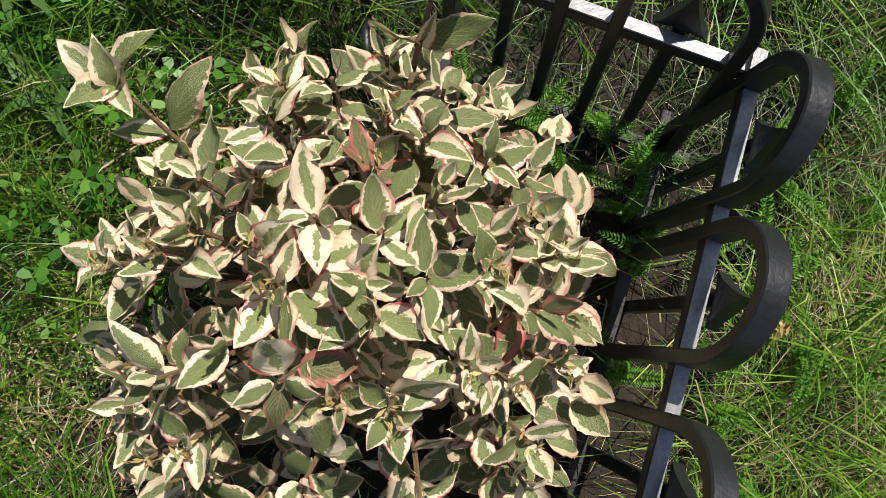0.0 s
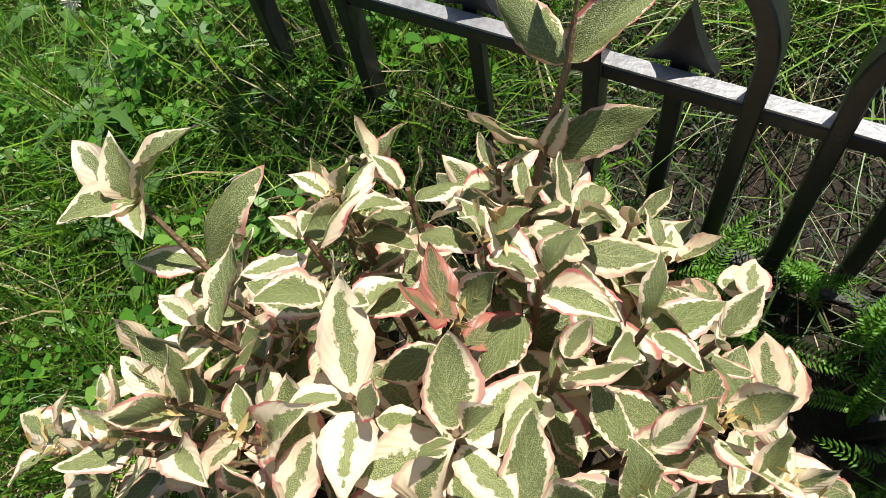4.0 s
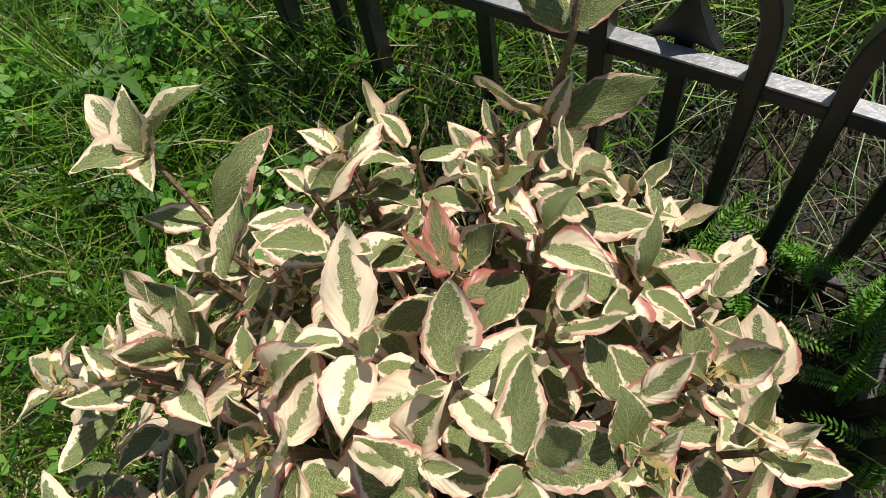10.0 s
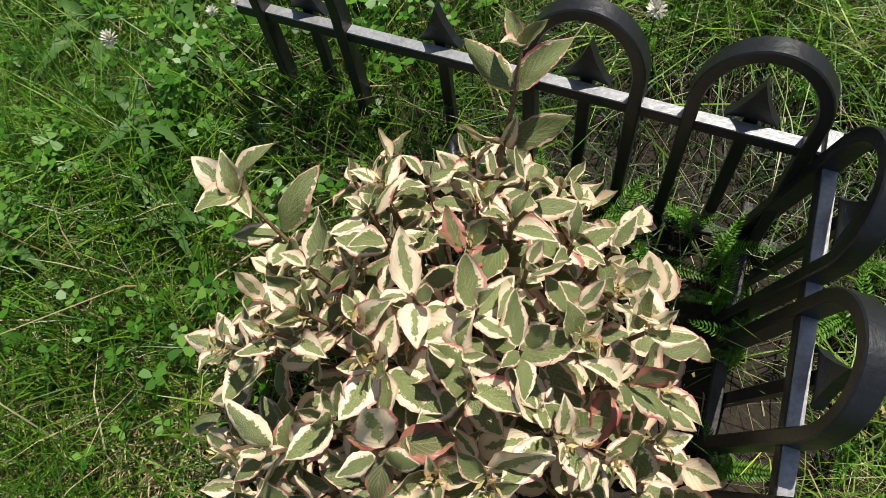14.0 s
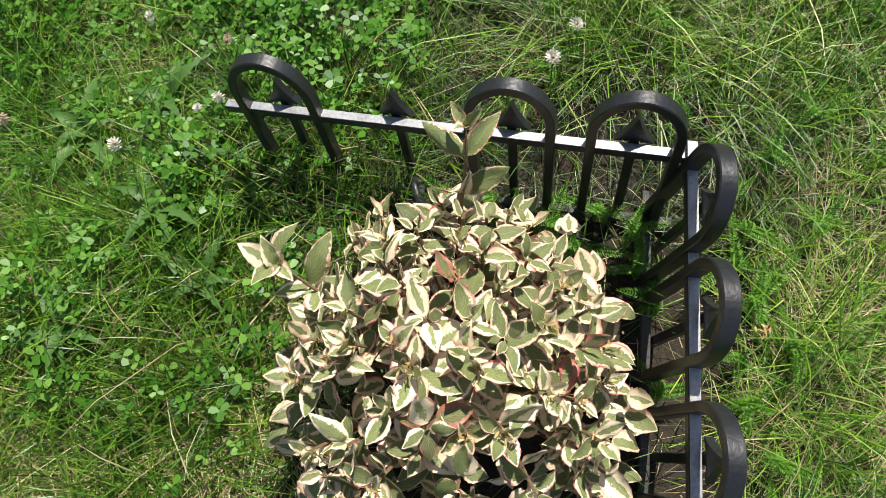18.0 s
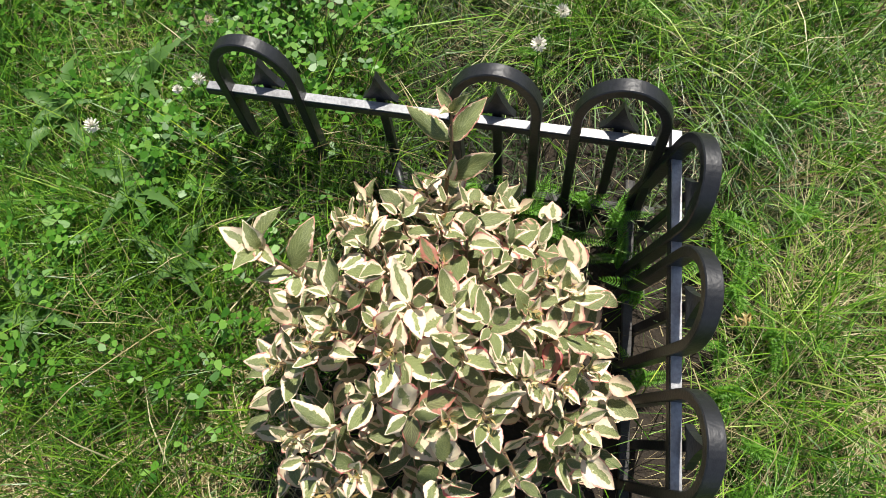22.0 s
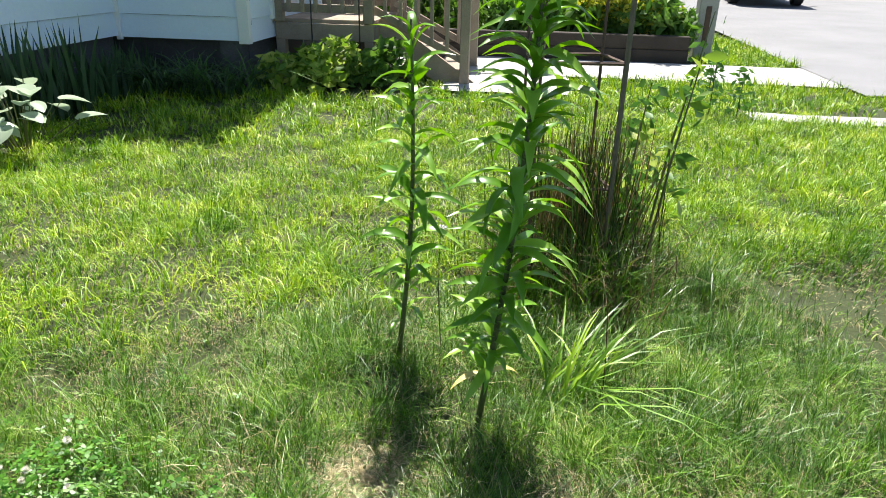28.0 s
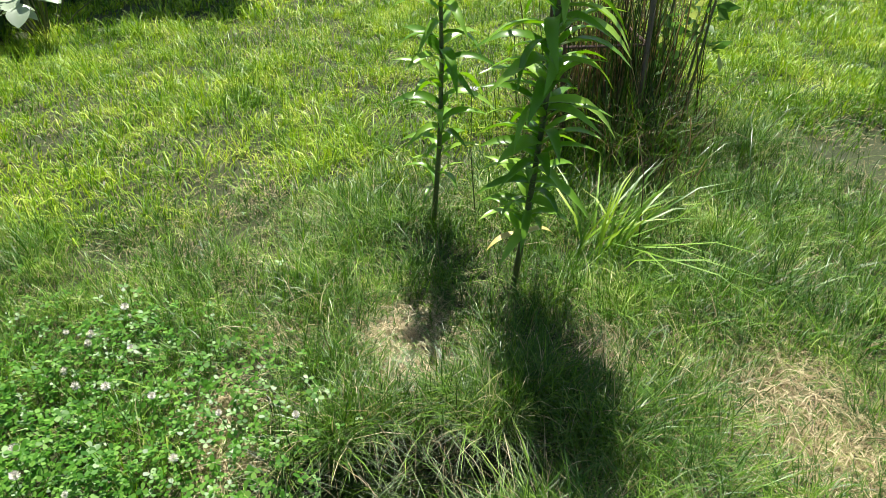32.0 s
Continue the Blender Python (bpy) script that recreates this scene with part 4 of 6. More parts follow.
for tip, face, which in (((-0.452, -0.204, 0.278), (0.1, -0.3, 0.9), 2), ((-0.434, -0.240, 0.276), (0.2, 0.2, 0.9), 4), ((-0.408, -0.176, 0.272), (-0.6, -0.5, 0.4), 0), ((-0.428, -0.196, 0.284), (0.5, -0.5, 0.4), 9), ((-0.398, -0.228, 0.262), (-0.3, 0.3, 0.8), 6)):
    aim_leaf(side_node, tip, face, which)
for base, tip, face, which in (((-0.398, -0.220, 0.205), (-0.384, -0.184, 0.244), (-0.3, -0.8, 0.4), 3), ((-0.398, -0.220, 0.205), (-0.432, -0.238, 0.212), (0.2, 0.2, 0.9), 7), ((-0.395, -0.224, 0.200), (-0.380, -0.252, 0.220), (0.1, 0.2, 0.9), 1)):
    aim_leaf(base, tip, face, which)
for _ in range(240):
    a, r_ = lr.uniform(0, 6.283), math.sqrt(lr.uniform(0.0, 1.0))
    x, y = -0.25 + 0.195 * r_ * math.cos(a), -0.285 + 0.215 * r_ * math.sin(a)
    sc = lr.uniform(0.5, 0.75)
    rest.append((lr.randrange(10), Matrix.Translation(Vector((x, y, dome(x, y) * lr.uniform(0.25, 0.74))) + inv) @ Matrix.Rotation(a - 1.57 + lr.gauss(0, 0.8), 4, "Z") @ Matrix.Rotation(lr.uniform(-0.7, 0.5), 4, "X") @ Matrix.Rotation(lr.uniform(-0.6, 0.6), 4, "Y") @ Matrix.Diagonal((sc, sc, sc, 1))))
tagged(part("inner_leaves", joined_leaves("inner_leaves", rest, "leaf_joined"), None, shrub, "smaller variegated leaves under the outer ones, toned down as shaded"), kind="stuff")

# ---------------------------------------------------------------- lilies, trellis and tall plants
lily_leaves = []
for s in range(3):
    bm = bmesh.new()
    L, W = 0.150, 0.031
    rows = []
    for i in range(7):
        t = i / 6
        half = W / 2 * math.sin(math.pi * (0.08 + 0.92 * t) ** 0.8) ** 0.8 if i < 6 else 0.0005
        zz = 0.035 * math.sin(t * 2.2) - (0.025 + 0.03 * s) * t * t
        rows.append([bm.verts.new((x, L * t, zz + abs(x) * 0.45)) for x in (-half, 0, half)])
    for a, b in zip(rows, rows[1:]):
        for k in (0, 1):
            f = bm.faces.new((a[k], a[k + 1], b[k + 1], b[k]))
            f.smooth = True
    lily_leaves.append(mesh_from("leaf", bm, "lily"))


def lily(base, top, n, scale, label, yellow=0):
    b, t = Vector(base), Vector(top)
    ob = thing("lily", Matrix.Translation(b), label, "plant", "tall lilies")
    d = t - b
    bend = Vector((0.02, -0.015, 0))
    at = lambda s: d * float(s) + bend * math.sin(math.pi * float(s))
    bm = bmesh.new()
    tube(bm, [at(s) for s in np.linspace(0, 1, 9)], [0.009 - 0.005 * s for s in np.linspace(0, 1, 9)], 7)
    part("stem", bm, "lily_stem", ob, smooth=True)
    for i in range(n):
        s = 0.13 + 0.85 * (i / n) ** 0.95
        h = i * 2.4 + lr.uniform(-0.3, 0.3)
        sc = scale * (0.72 + 0.5 * math.sin(math.pi * min(1, s * 0.95))) * lr.uniform(0.85, 1.15)
        lift = lr.uniform(-12, 28) + (35 if s > 0.9 else 0)
        leaf = part("leaf", lily_leaves[lr.randrange(3)], None, ob)
        leaf.matrix_local = Matrix.Translation(at(s)) @ Matrix.Rotation(h, 4, "Z") @ Matrix.Rotation(radians(lift), 4, "X") @ Matrix.Rotation(lr.uniform(-0.45, 0.45), 4, "Y") @ Matrix.Diagonal((sc * lr.uniform(0.8, 1.15), sc, sc, 1))
    for k in range(yellow):
        me = lily_leaves[k].copy()
        me.materials[0] = M["yellow_leaf"]
        leaf = part("leaf", me, None, ob, "withered yellow leaf")
        leaf.matrix_local = Matrix.Translation(at(0.13)) @ Matrix.Rotation((1.7, -1.5)[k], 4, "Z") @ Matrix.Rotation(radians(-12), 4, "X") @ Matrix.Diagonal((0.75,) * 3 + (1,))
    return ob


lily((0.530, 1.142, -0.04), (0.646, 1.158, 1.339), 168, 0.92, "tall green lily stem with narrow whorled leaves, not yet in bloom", 2)
lily((0.410, 1.530, -0.04), (0.451, 1.540, 0.996), 62, 0.84, "shorter green lily stem with sparse narrow leaves")
flower = thing("chicory_flower", Matrix.Translation((0.539, 1.489, 0.008)), "pale purple wild flower on a thin stalk", "flower")
bm = bmesh.new()
tube(bm, [(0, 0, 0), (-0.01, 0.01, 0.22), (0.0, 0.03, 0.40)], [0.002, 0.0016, 0.001], 5)
part("stalk", bm, "lily_stem", flower)
bm = bmesh.new()
for k in range(9):
    a = k * 2 * math.pi / 9
    vs = [bm.verts.new((0.004 * math.cos(a), 0.03 + 0.004 * math.sin(a), 0.40))]
    for da, r in ((-0.16, 0.017), (0.0, 0.020), (0.16, 0.017)):
        vs.append(bm.verts.new((r * math.cos(a + da), 0.03 + r * math.sin(a + da), 0.405)))
    bm.faces.new(vs)
part("petals", bm, "purple", flower)

# obelisk trellis behind the lilies
TB = Vector((1.325, 1.86, float(gz(1.325, 1.86))))
trellis = thing("trellis", Matrix.Translation(TB), "dark metal obelisk trellis with slanting arms at the top", "trellis")
CO = [(0.0, 0.0), (-0.29, 0.08), (-0.23, 0.33), (0.06, 0.27)]
for x, y in CO:
    bm = bmesh.new()
    tube(bm, [(x, y, -0.05), (x, y, 0.6), (x, y, 1.14)], 0.010 if x == 0 else 0.006, 8)
    part("post", bm, "pole" if x == 0 else "rust", trellis)
    bm = bmesh.new()
    tube(bm, [(x, y, 1.13), (x * 0.35 - 0.10, y * 0.4 + 0.11, 1.25)], 0.009 if x == 0 else 0.006, 7)
    part("top_arm", bm, "metal" if x == 0 else "rust", trellis)
for z in (0.38, 0.84):
    for (xa, ya), (xb, yb) in zip(CO, CO[1:] + CO[:1]):
        bm = bmesh.new()
        tube(bm, [(xa, ya, z), (xb, yb, z)], 0.007, 6)
        part("cross_bar", bm, "rust", trellis)
g = np.random.default_rng(21)
n = 700
bs = np.stack([TB.x - 0.03 + g.normal(0, 0.13, n), TB.y + 0.17 + g.normal(0, 0.12, n), 0 * g.normal(size=n)], 1)
bs[:, 2] = gz(bs[:, 0], bs[:, 1])
# over half the stalks take the near-black green to imitate the trellis shade
tall = tagged(new("dead_stalks", blades("dead_stalks", bs, g.uniform(0.25, 0.72, n), np.full(n, 0.005), g.uniform(0.02, 0.4, n), ["stalk", "shade_blade"], (g.uniform(size=n) < 0.6).astype(int), droop=0.4, seed=2)), "dry brown and shade-dark green stalks massed inside the trellis", "stalks", kind="stuff")
n = 2600
bs = np.stack([TB.x - 0.12 + g.normal(0, 0.17, n), TB.y + 0.08 + g.normal(0, 0.20, n), 0 * g.normal(size=n)], 1)
bs[:, 2] = gz(bs[:, 0], bs[:, 1])
# deep green and dark stalk colours paint the shade at the trellis foot
tagged(new("tall_grass", blades("tall_grass", bs, g.uniform(0.12, 0.42, n), np.full(n, 0.0035), g.uniform(0.2, 1.0, n), ["deep", "stalk"], (g.uniform(size=n) < 0.35).astype(int), seed=3)), "tall grass round the trellis foot, coloured dark for shade", "grass", kind="stuff")


def leafy_stalk(name, base, height, n, size, mat, label, category, spread=0.12, group="", lean=(0, 0)):
    ob = thing(name, Matrix.Translation((base[0], base[1], float(gz(base[0], base[1])))), label, category, group)
    bm = bmesh.new()
    tube(bm, [(0, 0, 0), (lean[0] * 0.4, lean[1] * 0.4, height * 0.5), (lean[0], lean[1], height)], [0.006, 0.005, 0.002], 6)
    part("stem", bm, "lily_stem", ob)
    gg = np.random.default_rng(int(abs(base[0] * 977 + base[1] * 331)))
    z = gg.uniform(0.12, 1.0, n) * height
    r = spread * (1 - 0.55 * z / height) * gg.uniform(0.3, 1, n)
    a = gg.uniform(0, 6.283, n)
    c = np.stack([lean[0] * z / height + r * np.cos(a), lean[1] * z / height + r * np.sin(a), z], 1)
    part("leaves", clumps("leaves", c, size, [mat], 3, 2.4, 0.4), None, ob)
    return ob


for k in range(5):
    leafy_stalk("climbing_plant", (1.47 + 0.04 * k, 1.95 + 0.09 * ((k * 7) % 3), 0), 0.45 + 0.14 * k, 34, 0.034, "willow" if k % 2 else "weed", "leafy green stems growing beside the trellis", "plant", 0.13, "plants by the trellis", (0.05 * k, 0.03))
for x, y, h in ((3.86, 4.46, 0.58), (4.05, 4.34, 0.42), (4.60, 5.40, 0.36)):
    leafy_stalk("weed", (x, y, 0), h, 60, 0.034, "weed", "upright leafy weed at the lawn's edge", "weed", 0.16, "tall weeds")

# arching grass clump beside the lily
g = np.random.default_rng(31)
clump = thing("grass_clump", Matrix.Translation((0.80, 1.15, float(gz(0.80, 1.15)))), "arching clump of broad light green grass", "grass clump")
for k in range(40):
    one = np.array([[g.normal(0, 0.04), g.normal(0, 0.04), -0.005]])
    part("blade", blades("blade", one, g.uniform(0.22, 0.42, 1), np.full(1, 0.0075), g.uniform(0.4, 1.5, 1), ["grass" if k % 3 else "lawn"], yaw=g.normal(0.1, 0.8, 1), seed=600 + k), None, clump)


# ---------------------------------------------------------------- grass
def field(n, x0, x1, y0, y1, seed, keep=None):
    g = np.random.default_rng(seed)
    x, y = g.uniform(x0, x1, n), g.uniform(y0, y1, n)
    if keep is not None:
        k = keep(x, y, g)
        x, y = x[k], y[k]
    return np.stack([x, y, gz(x, y) - 0.004], 1)


def lumps(x, y, cell, seed):
    """Smooth random field from 0 to 1, about one swell for each cell."""
    t = np.random.default_rng(seed).uniform(size=(64, 64))
    u, v = x / cell + 0.31 * np.sin(2.3 * y / cell), y / cell + 0.31 * np.sin(1.9 * x / cell)
    i, j = np.floor(u).astype(int), np.floor(v).astype(int)
    a, b = u - i, v - j
    a, b = a * a * (3 - 2 * a), b * b * (3 - 2 * b)
    g_ = lambda p, q: t[p % 64, q % 64]
    return (g_(i, j) * (1 - a) + g_(i + 1, j) * a) * (1 - b) + (g_(i, j + 1) * (1 - a) + g_(i + 1, j + 1) * a) * b


# straw patches: centre, radius
DRY = ((-0.58, -0.40, 0.15), (-0.80, -0.42, 0.12), (2.16, 1.45, 0.31), (0.77, 2.76, 0.35), (-0.95, 2.92, 0.44), (2.33, 3.58, 0.44), (0.11, 3.91, 0.44), (-0.46, 2.51, 0.26), (0.22, 1.00, 0.15), (-0.50, -0.22, 0.10), (-0.25, 0.73, 0.09), (0.42, 0.10, 0.12), (-0.72, -0.52, 0.12), (0.48, 1.73, 0.11), (0.80, 0.00, 0.15), (-0.47, -0.15, 0.08), (1.26, 1.78, 0.26), (-0.21, 1.94, 0.31), (0.55, -0.08, 0.30), (0.45, -0.40, 0.25), (0.93, 0.36, 0.14), (-0.62, -0.34, 0.13), (0.19, 1.04, 0.11), (-0.26, 0.87, 0.09), (0.56, 1.88, 0.11), (0.174, 0.93, 0.12), (0.95, 0.53, 0.16), (0.65, 0.81, 0.08), (-0.10, 1.12, 0.07))


def dryness(x, y):
    d = np.zeros_like(x)
    for cx, cy, r in DRY:
        d = np.maximum(d, np.exp(-(((x - cx) ** 2 + (y - cy) ** 2) / r ** 2)))
    return d


def clovery(x, y):
    return np.clip(1.25 - np.hypot((x + 0.70) / 0.62, (y - 0.50) / 0.78), 0, 1)


def inside_bed(x, y):
    return (x > -0.42) & (x < 0.045) & (y > -0.56) & (y < 0.0)


def on_hard(x, y):
    t, s = 0.907 * x - 0.42 * y, 0.42 * x + 0.907 * y
    return ((t > -1.5) & (t < 3.7) & (s > 7.45) & (s < 8.75)) | ((t > 3.45) & (s > 7.0)) | ((t > 2.05) & (t < 5.6) & (s > 5.66) & (s < 5.96)) | ((s > 8.75) & (t < 2.3)) | ((t < -1.0) & (s > 5.92)) | ((t > -0.75) & (t < 0.55) & (s > 6.35))


def grow(name, n, area, seed, length, width, lean, straw, label, mats=("grass", "straw"), keep=None, droop=1.0, tuft=0, lump_size=0.15, floor_=0.35, fine=True):
    b = field(n // (tuft or 1), *area, seed, keep)
    if tuft:
        gt = np.random.default_rng(seed + 300)
        off = gt.normal(0, 0.024, (len(b) * tuft, 2))
        size = np.repeat(gt.uniform(0.4, 1.45, len(b)), tuft)
        b = np.repeat(b, tuft, 0)
        b[:, :2] += off
        b[:, 2] = gz(b[:, 0], b[:, 1]) - 0.004
    g = np.random.default_rng(seed + 100)
    m = len(b)
    x, y = b[:, 0], b[:, 1]
    dry = dryness(x, y)
    lump = 0.65 * lumps(x, y, lump_size, 77) + 0.35 * lumps(x, y, lump_size * 0.4, 78)
    stay = g.uniform(size=m) < np.clip(2.6 * lump - 0.35, floor_, 1)
    b, x, y, dry, lump = b[stay], x[stay], y[stay], dry[stay], lump[stay]
    if tuft:
        off, size = off[stay], size[stay]
    m = len(b)
    is_dry = g.uniform(size=m) < np.clip(straw + np.where(y > 2.2, 0.35, 0.55) * dry, 0, 0.97)
    ln = g.uniform(*length, m) * (1 - np.where(y > 1.8, 0.35, 0.65) * dry) * (0.35 + 1.35 * lump)
    le = g.uniform(*lean, m) + is_dry * 0.7
    if tuft:
        ln = ln * size
    ln = np.where(is_dry, ln * (0.8 - 0.3 * dry), ln)
    yaw = g.uniform(0, 2 * np.pi, m) * 0.55 + 2.2 * np.sin(1.7 * x + 0.6) + 1.9 * np.sin(2.3 * y)
    if tuft:
        yaw = np.arctan2(off[:, 1], off[:, 0]) + g.normal(0, 0.7, m)
    ob = new(name, blades(name, b, ln, np.where(is_dry, 0.42, 1.0) * g.uniform(*width, m), le, list(mats), is_dry.astype(int), yaw, droop, seed, fine))
    return tagged(ob, label, "grass", kind="stuff")


foot = lambda x, y: ((y > -0.07) & (y < 0.12) & (x > -0.37) & (x < 0.05)) | ((x > -0.10) & (x < 0.065) & (y > -0.56) & (y < 0.05))
hollow = lambda x, y: (x > -0.16) & (x < 0.46) & (y > 0.40) & (y < 0.68)
near_keep = lambda x, y, g: ~inside_bed(x, y) & ~(foot(x, y) & (g.uniform(size=len(x)) < 0.97)) & (g.uniform(size=len(x)) > 0.45 * dryness(x, y)) & ~(hollow(x, y) & (g.uniform(size=len(x)) < 0.93)) & (g.uniform(size=len(x)) > 0.58 * clovery(x, y)) & ~((y > -0.06) & (y < 0.15) & (x > -0.42) & (x < 0.06) & (g.uniform(size=len(x)) < 0.95)) & ~((x > 0) & (x < 0.13) & (y < 0.1) & (g.uniform(size=len(x)) < 0.5))
grow("grass", 125000, (-1.3, 1.2, -0.9, 0.62), 41, (0.05, 0.14), (0.0008, 0.0022), (0.25, 1.3), 0.23, "long fine lawn grass, green with dry blades", keep=near_keep, tuft=6)
grow("grass", 100000, (-1.5, 1.9, 0.62, 1.9), 42, (0.04, 0.12), (0.0012, 0.0030), (0.2, 1.2), 0.14, "long fine lawn grass, green with dry blades", keep=near_keep, tuft=6)
grow("thatch", 60000, (-1.5, 1.4, -1.0, 1.7), 43, (0.025, 0.07), (0.0010, 0.0024), (1.0, 1.9), 0.75, "dry straw-coloured thatch lying between the grass", keep=lambda x, y, g: (g.uniform(size=len(x)) > 0.25) & ~hollow(x, y) & ~inside_bed(x, y) & ~(foot(x, y) & (g.uniform(size=len(x)) < 0.95)) & ~((y > -0.06) & (y < 0.15) & (x > -0.45) & (x < 0.08) & (g.uniform(size=len(x)) < 0.93)), droop=1.5)
grow("grass", 26000, (2.0, 4.6, 0.2, 1.95), 47, (0.05, 0.13), (0.0028, 0.006), (0.2, 1.1), 0.14, "long lawn grass, green with dry blades", keep=near_keep, fine=False)
grow("grass", 16000, (-3.2, -1.5, 0.2, 1.95), 48, (0.05, 0.13), (0.0028, 0.006), (0.2, 1.1), 0.14, "long lawn grass, green with dry blades", keep=near_keep, fine=False)
grow("grass", 150000, (-3.0, 5.0, 1.8, 4.4), 44, (0.04, 0.11), (0.0025, 0.005), (0.2, 1.3), 0.06, "sunlit yellow-green tufted lawn grass", ("lawn", "straw"), lambda x, y, g: ~on_hard(x, y), tuft=14, lump_size=0.22, floor_=0.95, fine=False)
grow("grass", 140000, (-4.0, 8.0, 4.4, 9.6), 45, (0.05, 0.12), (0.005, 0.009), (0.2, 1.2), 0.05, "sunlit yellow-green tufted lawn grass", ("lawn", "straw"), lambda x, y, g: ~on_hard(x, y), tuft=12, lump_size=0.3, floor_=0.97, fine=False)
grow("grass", 16000, (3.0, 11.0, 0.0, 13.0), 46, (0.06, 0.13), (0.012, 0.02), (0.2, 1.0), 0.08, "grass of the verge by the road", ("lawn", "straw"), lambda x, y, g: ~on_hard(x, y), fine=False)
grow("grass", 150000, (-7.0, 8.0, -6.0, 0.62), 49, (0.05, 0.12), (0.006, 0.012), (0.2, 1.1), 0.12, "rough lawn grass around the garden corner", keep=lambda x, y, g: ~((x > -1.3) & (x < 1.2) & (y > -0.9)) & ~((x < -1.7) & (x > -3.2) & (y > 0.2)), fine=False)
verge_t = lambda x, y: 0.907 * x - 0.42 * y
verge_s = lambda x, y: 0.42 * x + 0.907 * y
grow("grass", 60000, (4.5, 14.0, 6.5, 20.0), 50, (0.04, 0.09), (0.010, 0.018), (0.3, 1.2), 0.15, "patchy grass strip between the flower bed and the road", ("lawn", "straw"), lambda x, y, g: (verge_t(x, y) > 2.3) & (verge_t(x, y) < 3.3) & (verge_s(x, y) > 8.8) & (verge_s(x, y) < 18), fine=False)
# dense straw lying in the dry patches
spots = [(cx, cy, r) for cx, cy, r in DRY if cy < 1.15]
g = np.random.default_rng(59)
pick = g.choice(len(spots), 24000, p=np.array([r * r for _, _, r in spots]) / sum(r * r for _, _, r in spots))
sp = np.array(spots)[pick]
sx, sy = sp[:, 0] + g.normal(0, 0.45, len(sp)) * sp[:, 2], sp[:, 1] + g.normal(0, 0.45, len(sp)) * sp[:, 2]
ok = ~inside_bed(sx, sy) & ~hollow(sx, sy) & ~foot(sx, sy)
sb_ = np.stack([sx, sy, gz(sx, sy) + g.uniform(0, 0.012, len(sx))], 1)[ok]
n = len(sb_)
tagged(new("straw", blades("straw", sb_, g.uniform(0.03, 0.09, n), g.uniform(0.0009, 0.0022, n), g.uniform(1.0, 2.2, n), ["straw", "stalk", "grass"], g.choice(3, n, p=(0.66, 0.10, 0.24)), droop=1.7, seed=60, fine=False)), "dry straw matted in bleached patches of the lawn", "straw", kind="stuff")
# dark tussocks: before the lily, and beside the shrub; deep green partly paints shade
tb = []
g = np.random.default_rng(51)
for cx, cy, sx, sy, n in ((0.39, 0.86, 0.062, 0.123, 900), (0.36, 0.69, 0.070, 0.070, 1800), (0.15, 0.76, 0.132, 0.025, 800), (0.01, 0.68, 0.044, 0.053, 1200), (-0.50, -0.02, 0.106, 0.062, 1300), (-0.66, -0.19, 0.079, 0.035, 700), (0.00, 0.93, 0.040, 0.060, 400), (-0.30, -0.06, 0.044, 0.026, 300), (0.40, 1.73, 0.158, 0.158, 450), (0.85, 1.37, 0.220, 0.264, 2400), (1.47, 2.23, 0.194, 0.220, 2600), (1.71, 1.94, 0.220, 0.264, 1800), (-0.01, 1.16, 0.070, 0.070, 500), (-0.40, 0.06, 0.106, 0.044, 250), (0.14, 0.20, 0.106, 0.088, 500), (0.46, 0.54, 0.09, 0.09, 1300), (0.66, 0.62, 0.06, 0.10, 700), (0.20, 0.42, 0.10, 0.06, 600), (-0.64, -0.33, 0.08, 0.06, 700), (-0.82, -0.36, 0.09, 0.06, 600), (-0.62, -0.50, 0.08, 0.06, 500)):
    tb.append(np.stack([cx + g.normal(0, sx, n), cy + g.normal(0, sy, n), np.zeros(n)], 1))
tb = np.concatenate(tb)
tb = tb[~inside_bed(tb[:, 0], tb[:, 1])]
tb[:, 2] = gz(tb[:, 0], tb[:, 1])
n = len(tb)
tagged(new("grass_tussock", blades("grass_tussock", tb, g.uniform(0.06, 0.17, n), g.uniform(0.0011, 0.0026, n), g.uniform(0.2, 1.2, n), ["deep", "straw"], (g.uniform(size=n) < 0.08).astype(int), seed=52)), "dense grass tussocks, dark green partly in place of shade", "grass", kind="stuff")
# long blades hanging over the ledge
n = 3000
lx = g.uniform(-0.16, 0.46, n)
lx = lx + 0.03 * np.round(np.sin(lx * 70), 0)
ly = 0.64 + 0.035 * np.sin(13 * lx + 1) + 0.02 * np.sin(23 * lx) + g.normal(0, 0.075, n)
lb = np.stack([lx, ly, gz(lx, ly)], 1)
# blades before y 0.66 are coloured dark to deepen the ledge's shade
tagged(new("ledge_grass", blades("ledge_grass", lb, g.uniform(0.04, 0.16, n), g.uniform(0.0010, 0.0024, n), g.uniform(0.1, 1.4, n), ["shade_blade", "grass", "straw"], np.where(ly < 0.66, 0, g.choice(3, n, p=(0.50, 0.34, 0.16))), g.normal(-1.57, 1.3, n), 1.2, seed=56)), "long grass hanging over a small lawn ledge, front blades coloured as shaded", "grass", kind="stuff")
bed_soil = sheet("bed_soil", np.linspace(-0.50, 0.09, 34), np.linspace(-0.60, 0.17, 44), "soil", 0.006, "dark bare garden soil round the shrub", "soil")
# dark sheet added in place of the lily's shadow over the hollow
hollow_soil = sheet("hollow_soil", np.linspace(-0.12, 0.46, 40), np.linspace(0.39, 0.66, 30), "soil", 0.005, "dark sheet standing in for shade in a small hollow of the lawn", "soil")
# fine grass at the fence, its dark colour standing in for the fence's shade
g = np.random.default_rng(57)
n = 9500
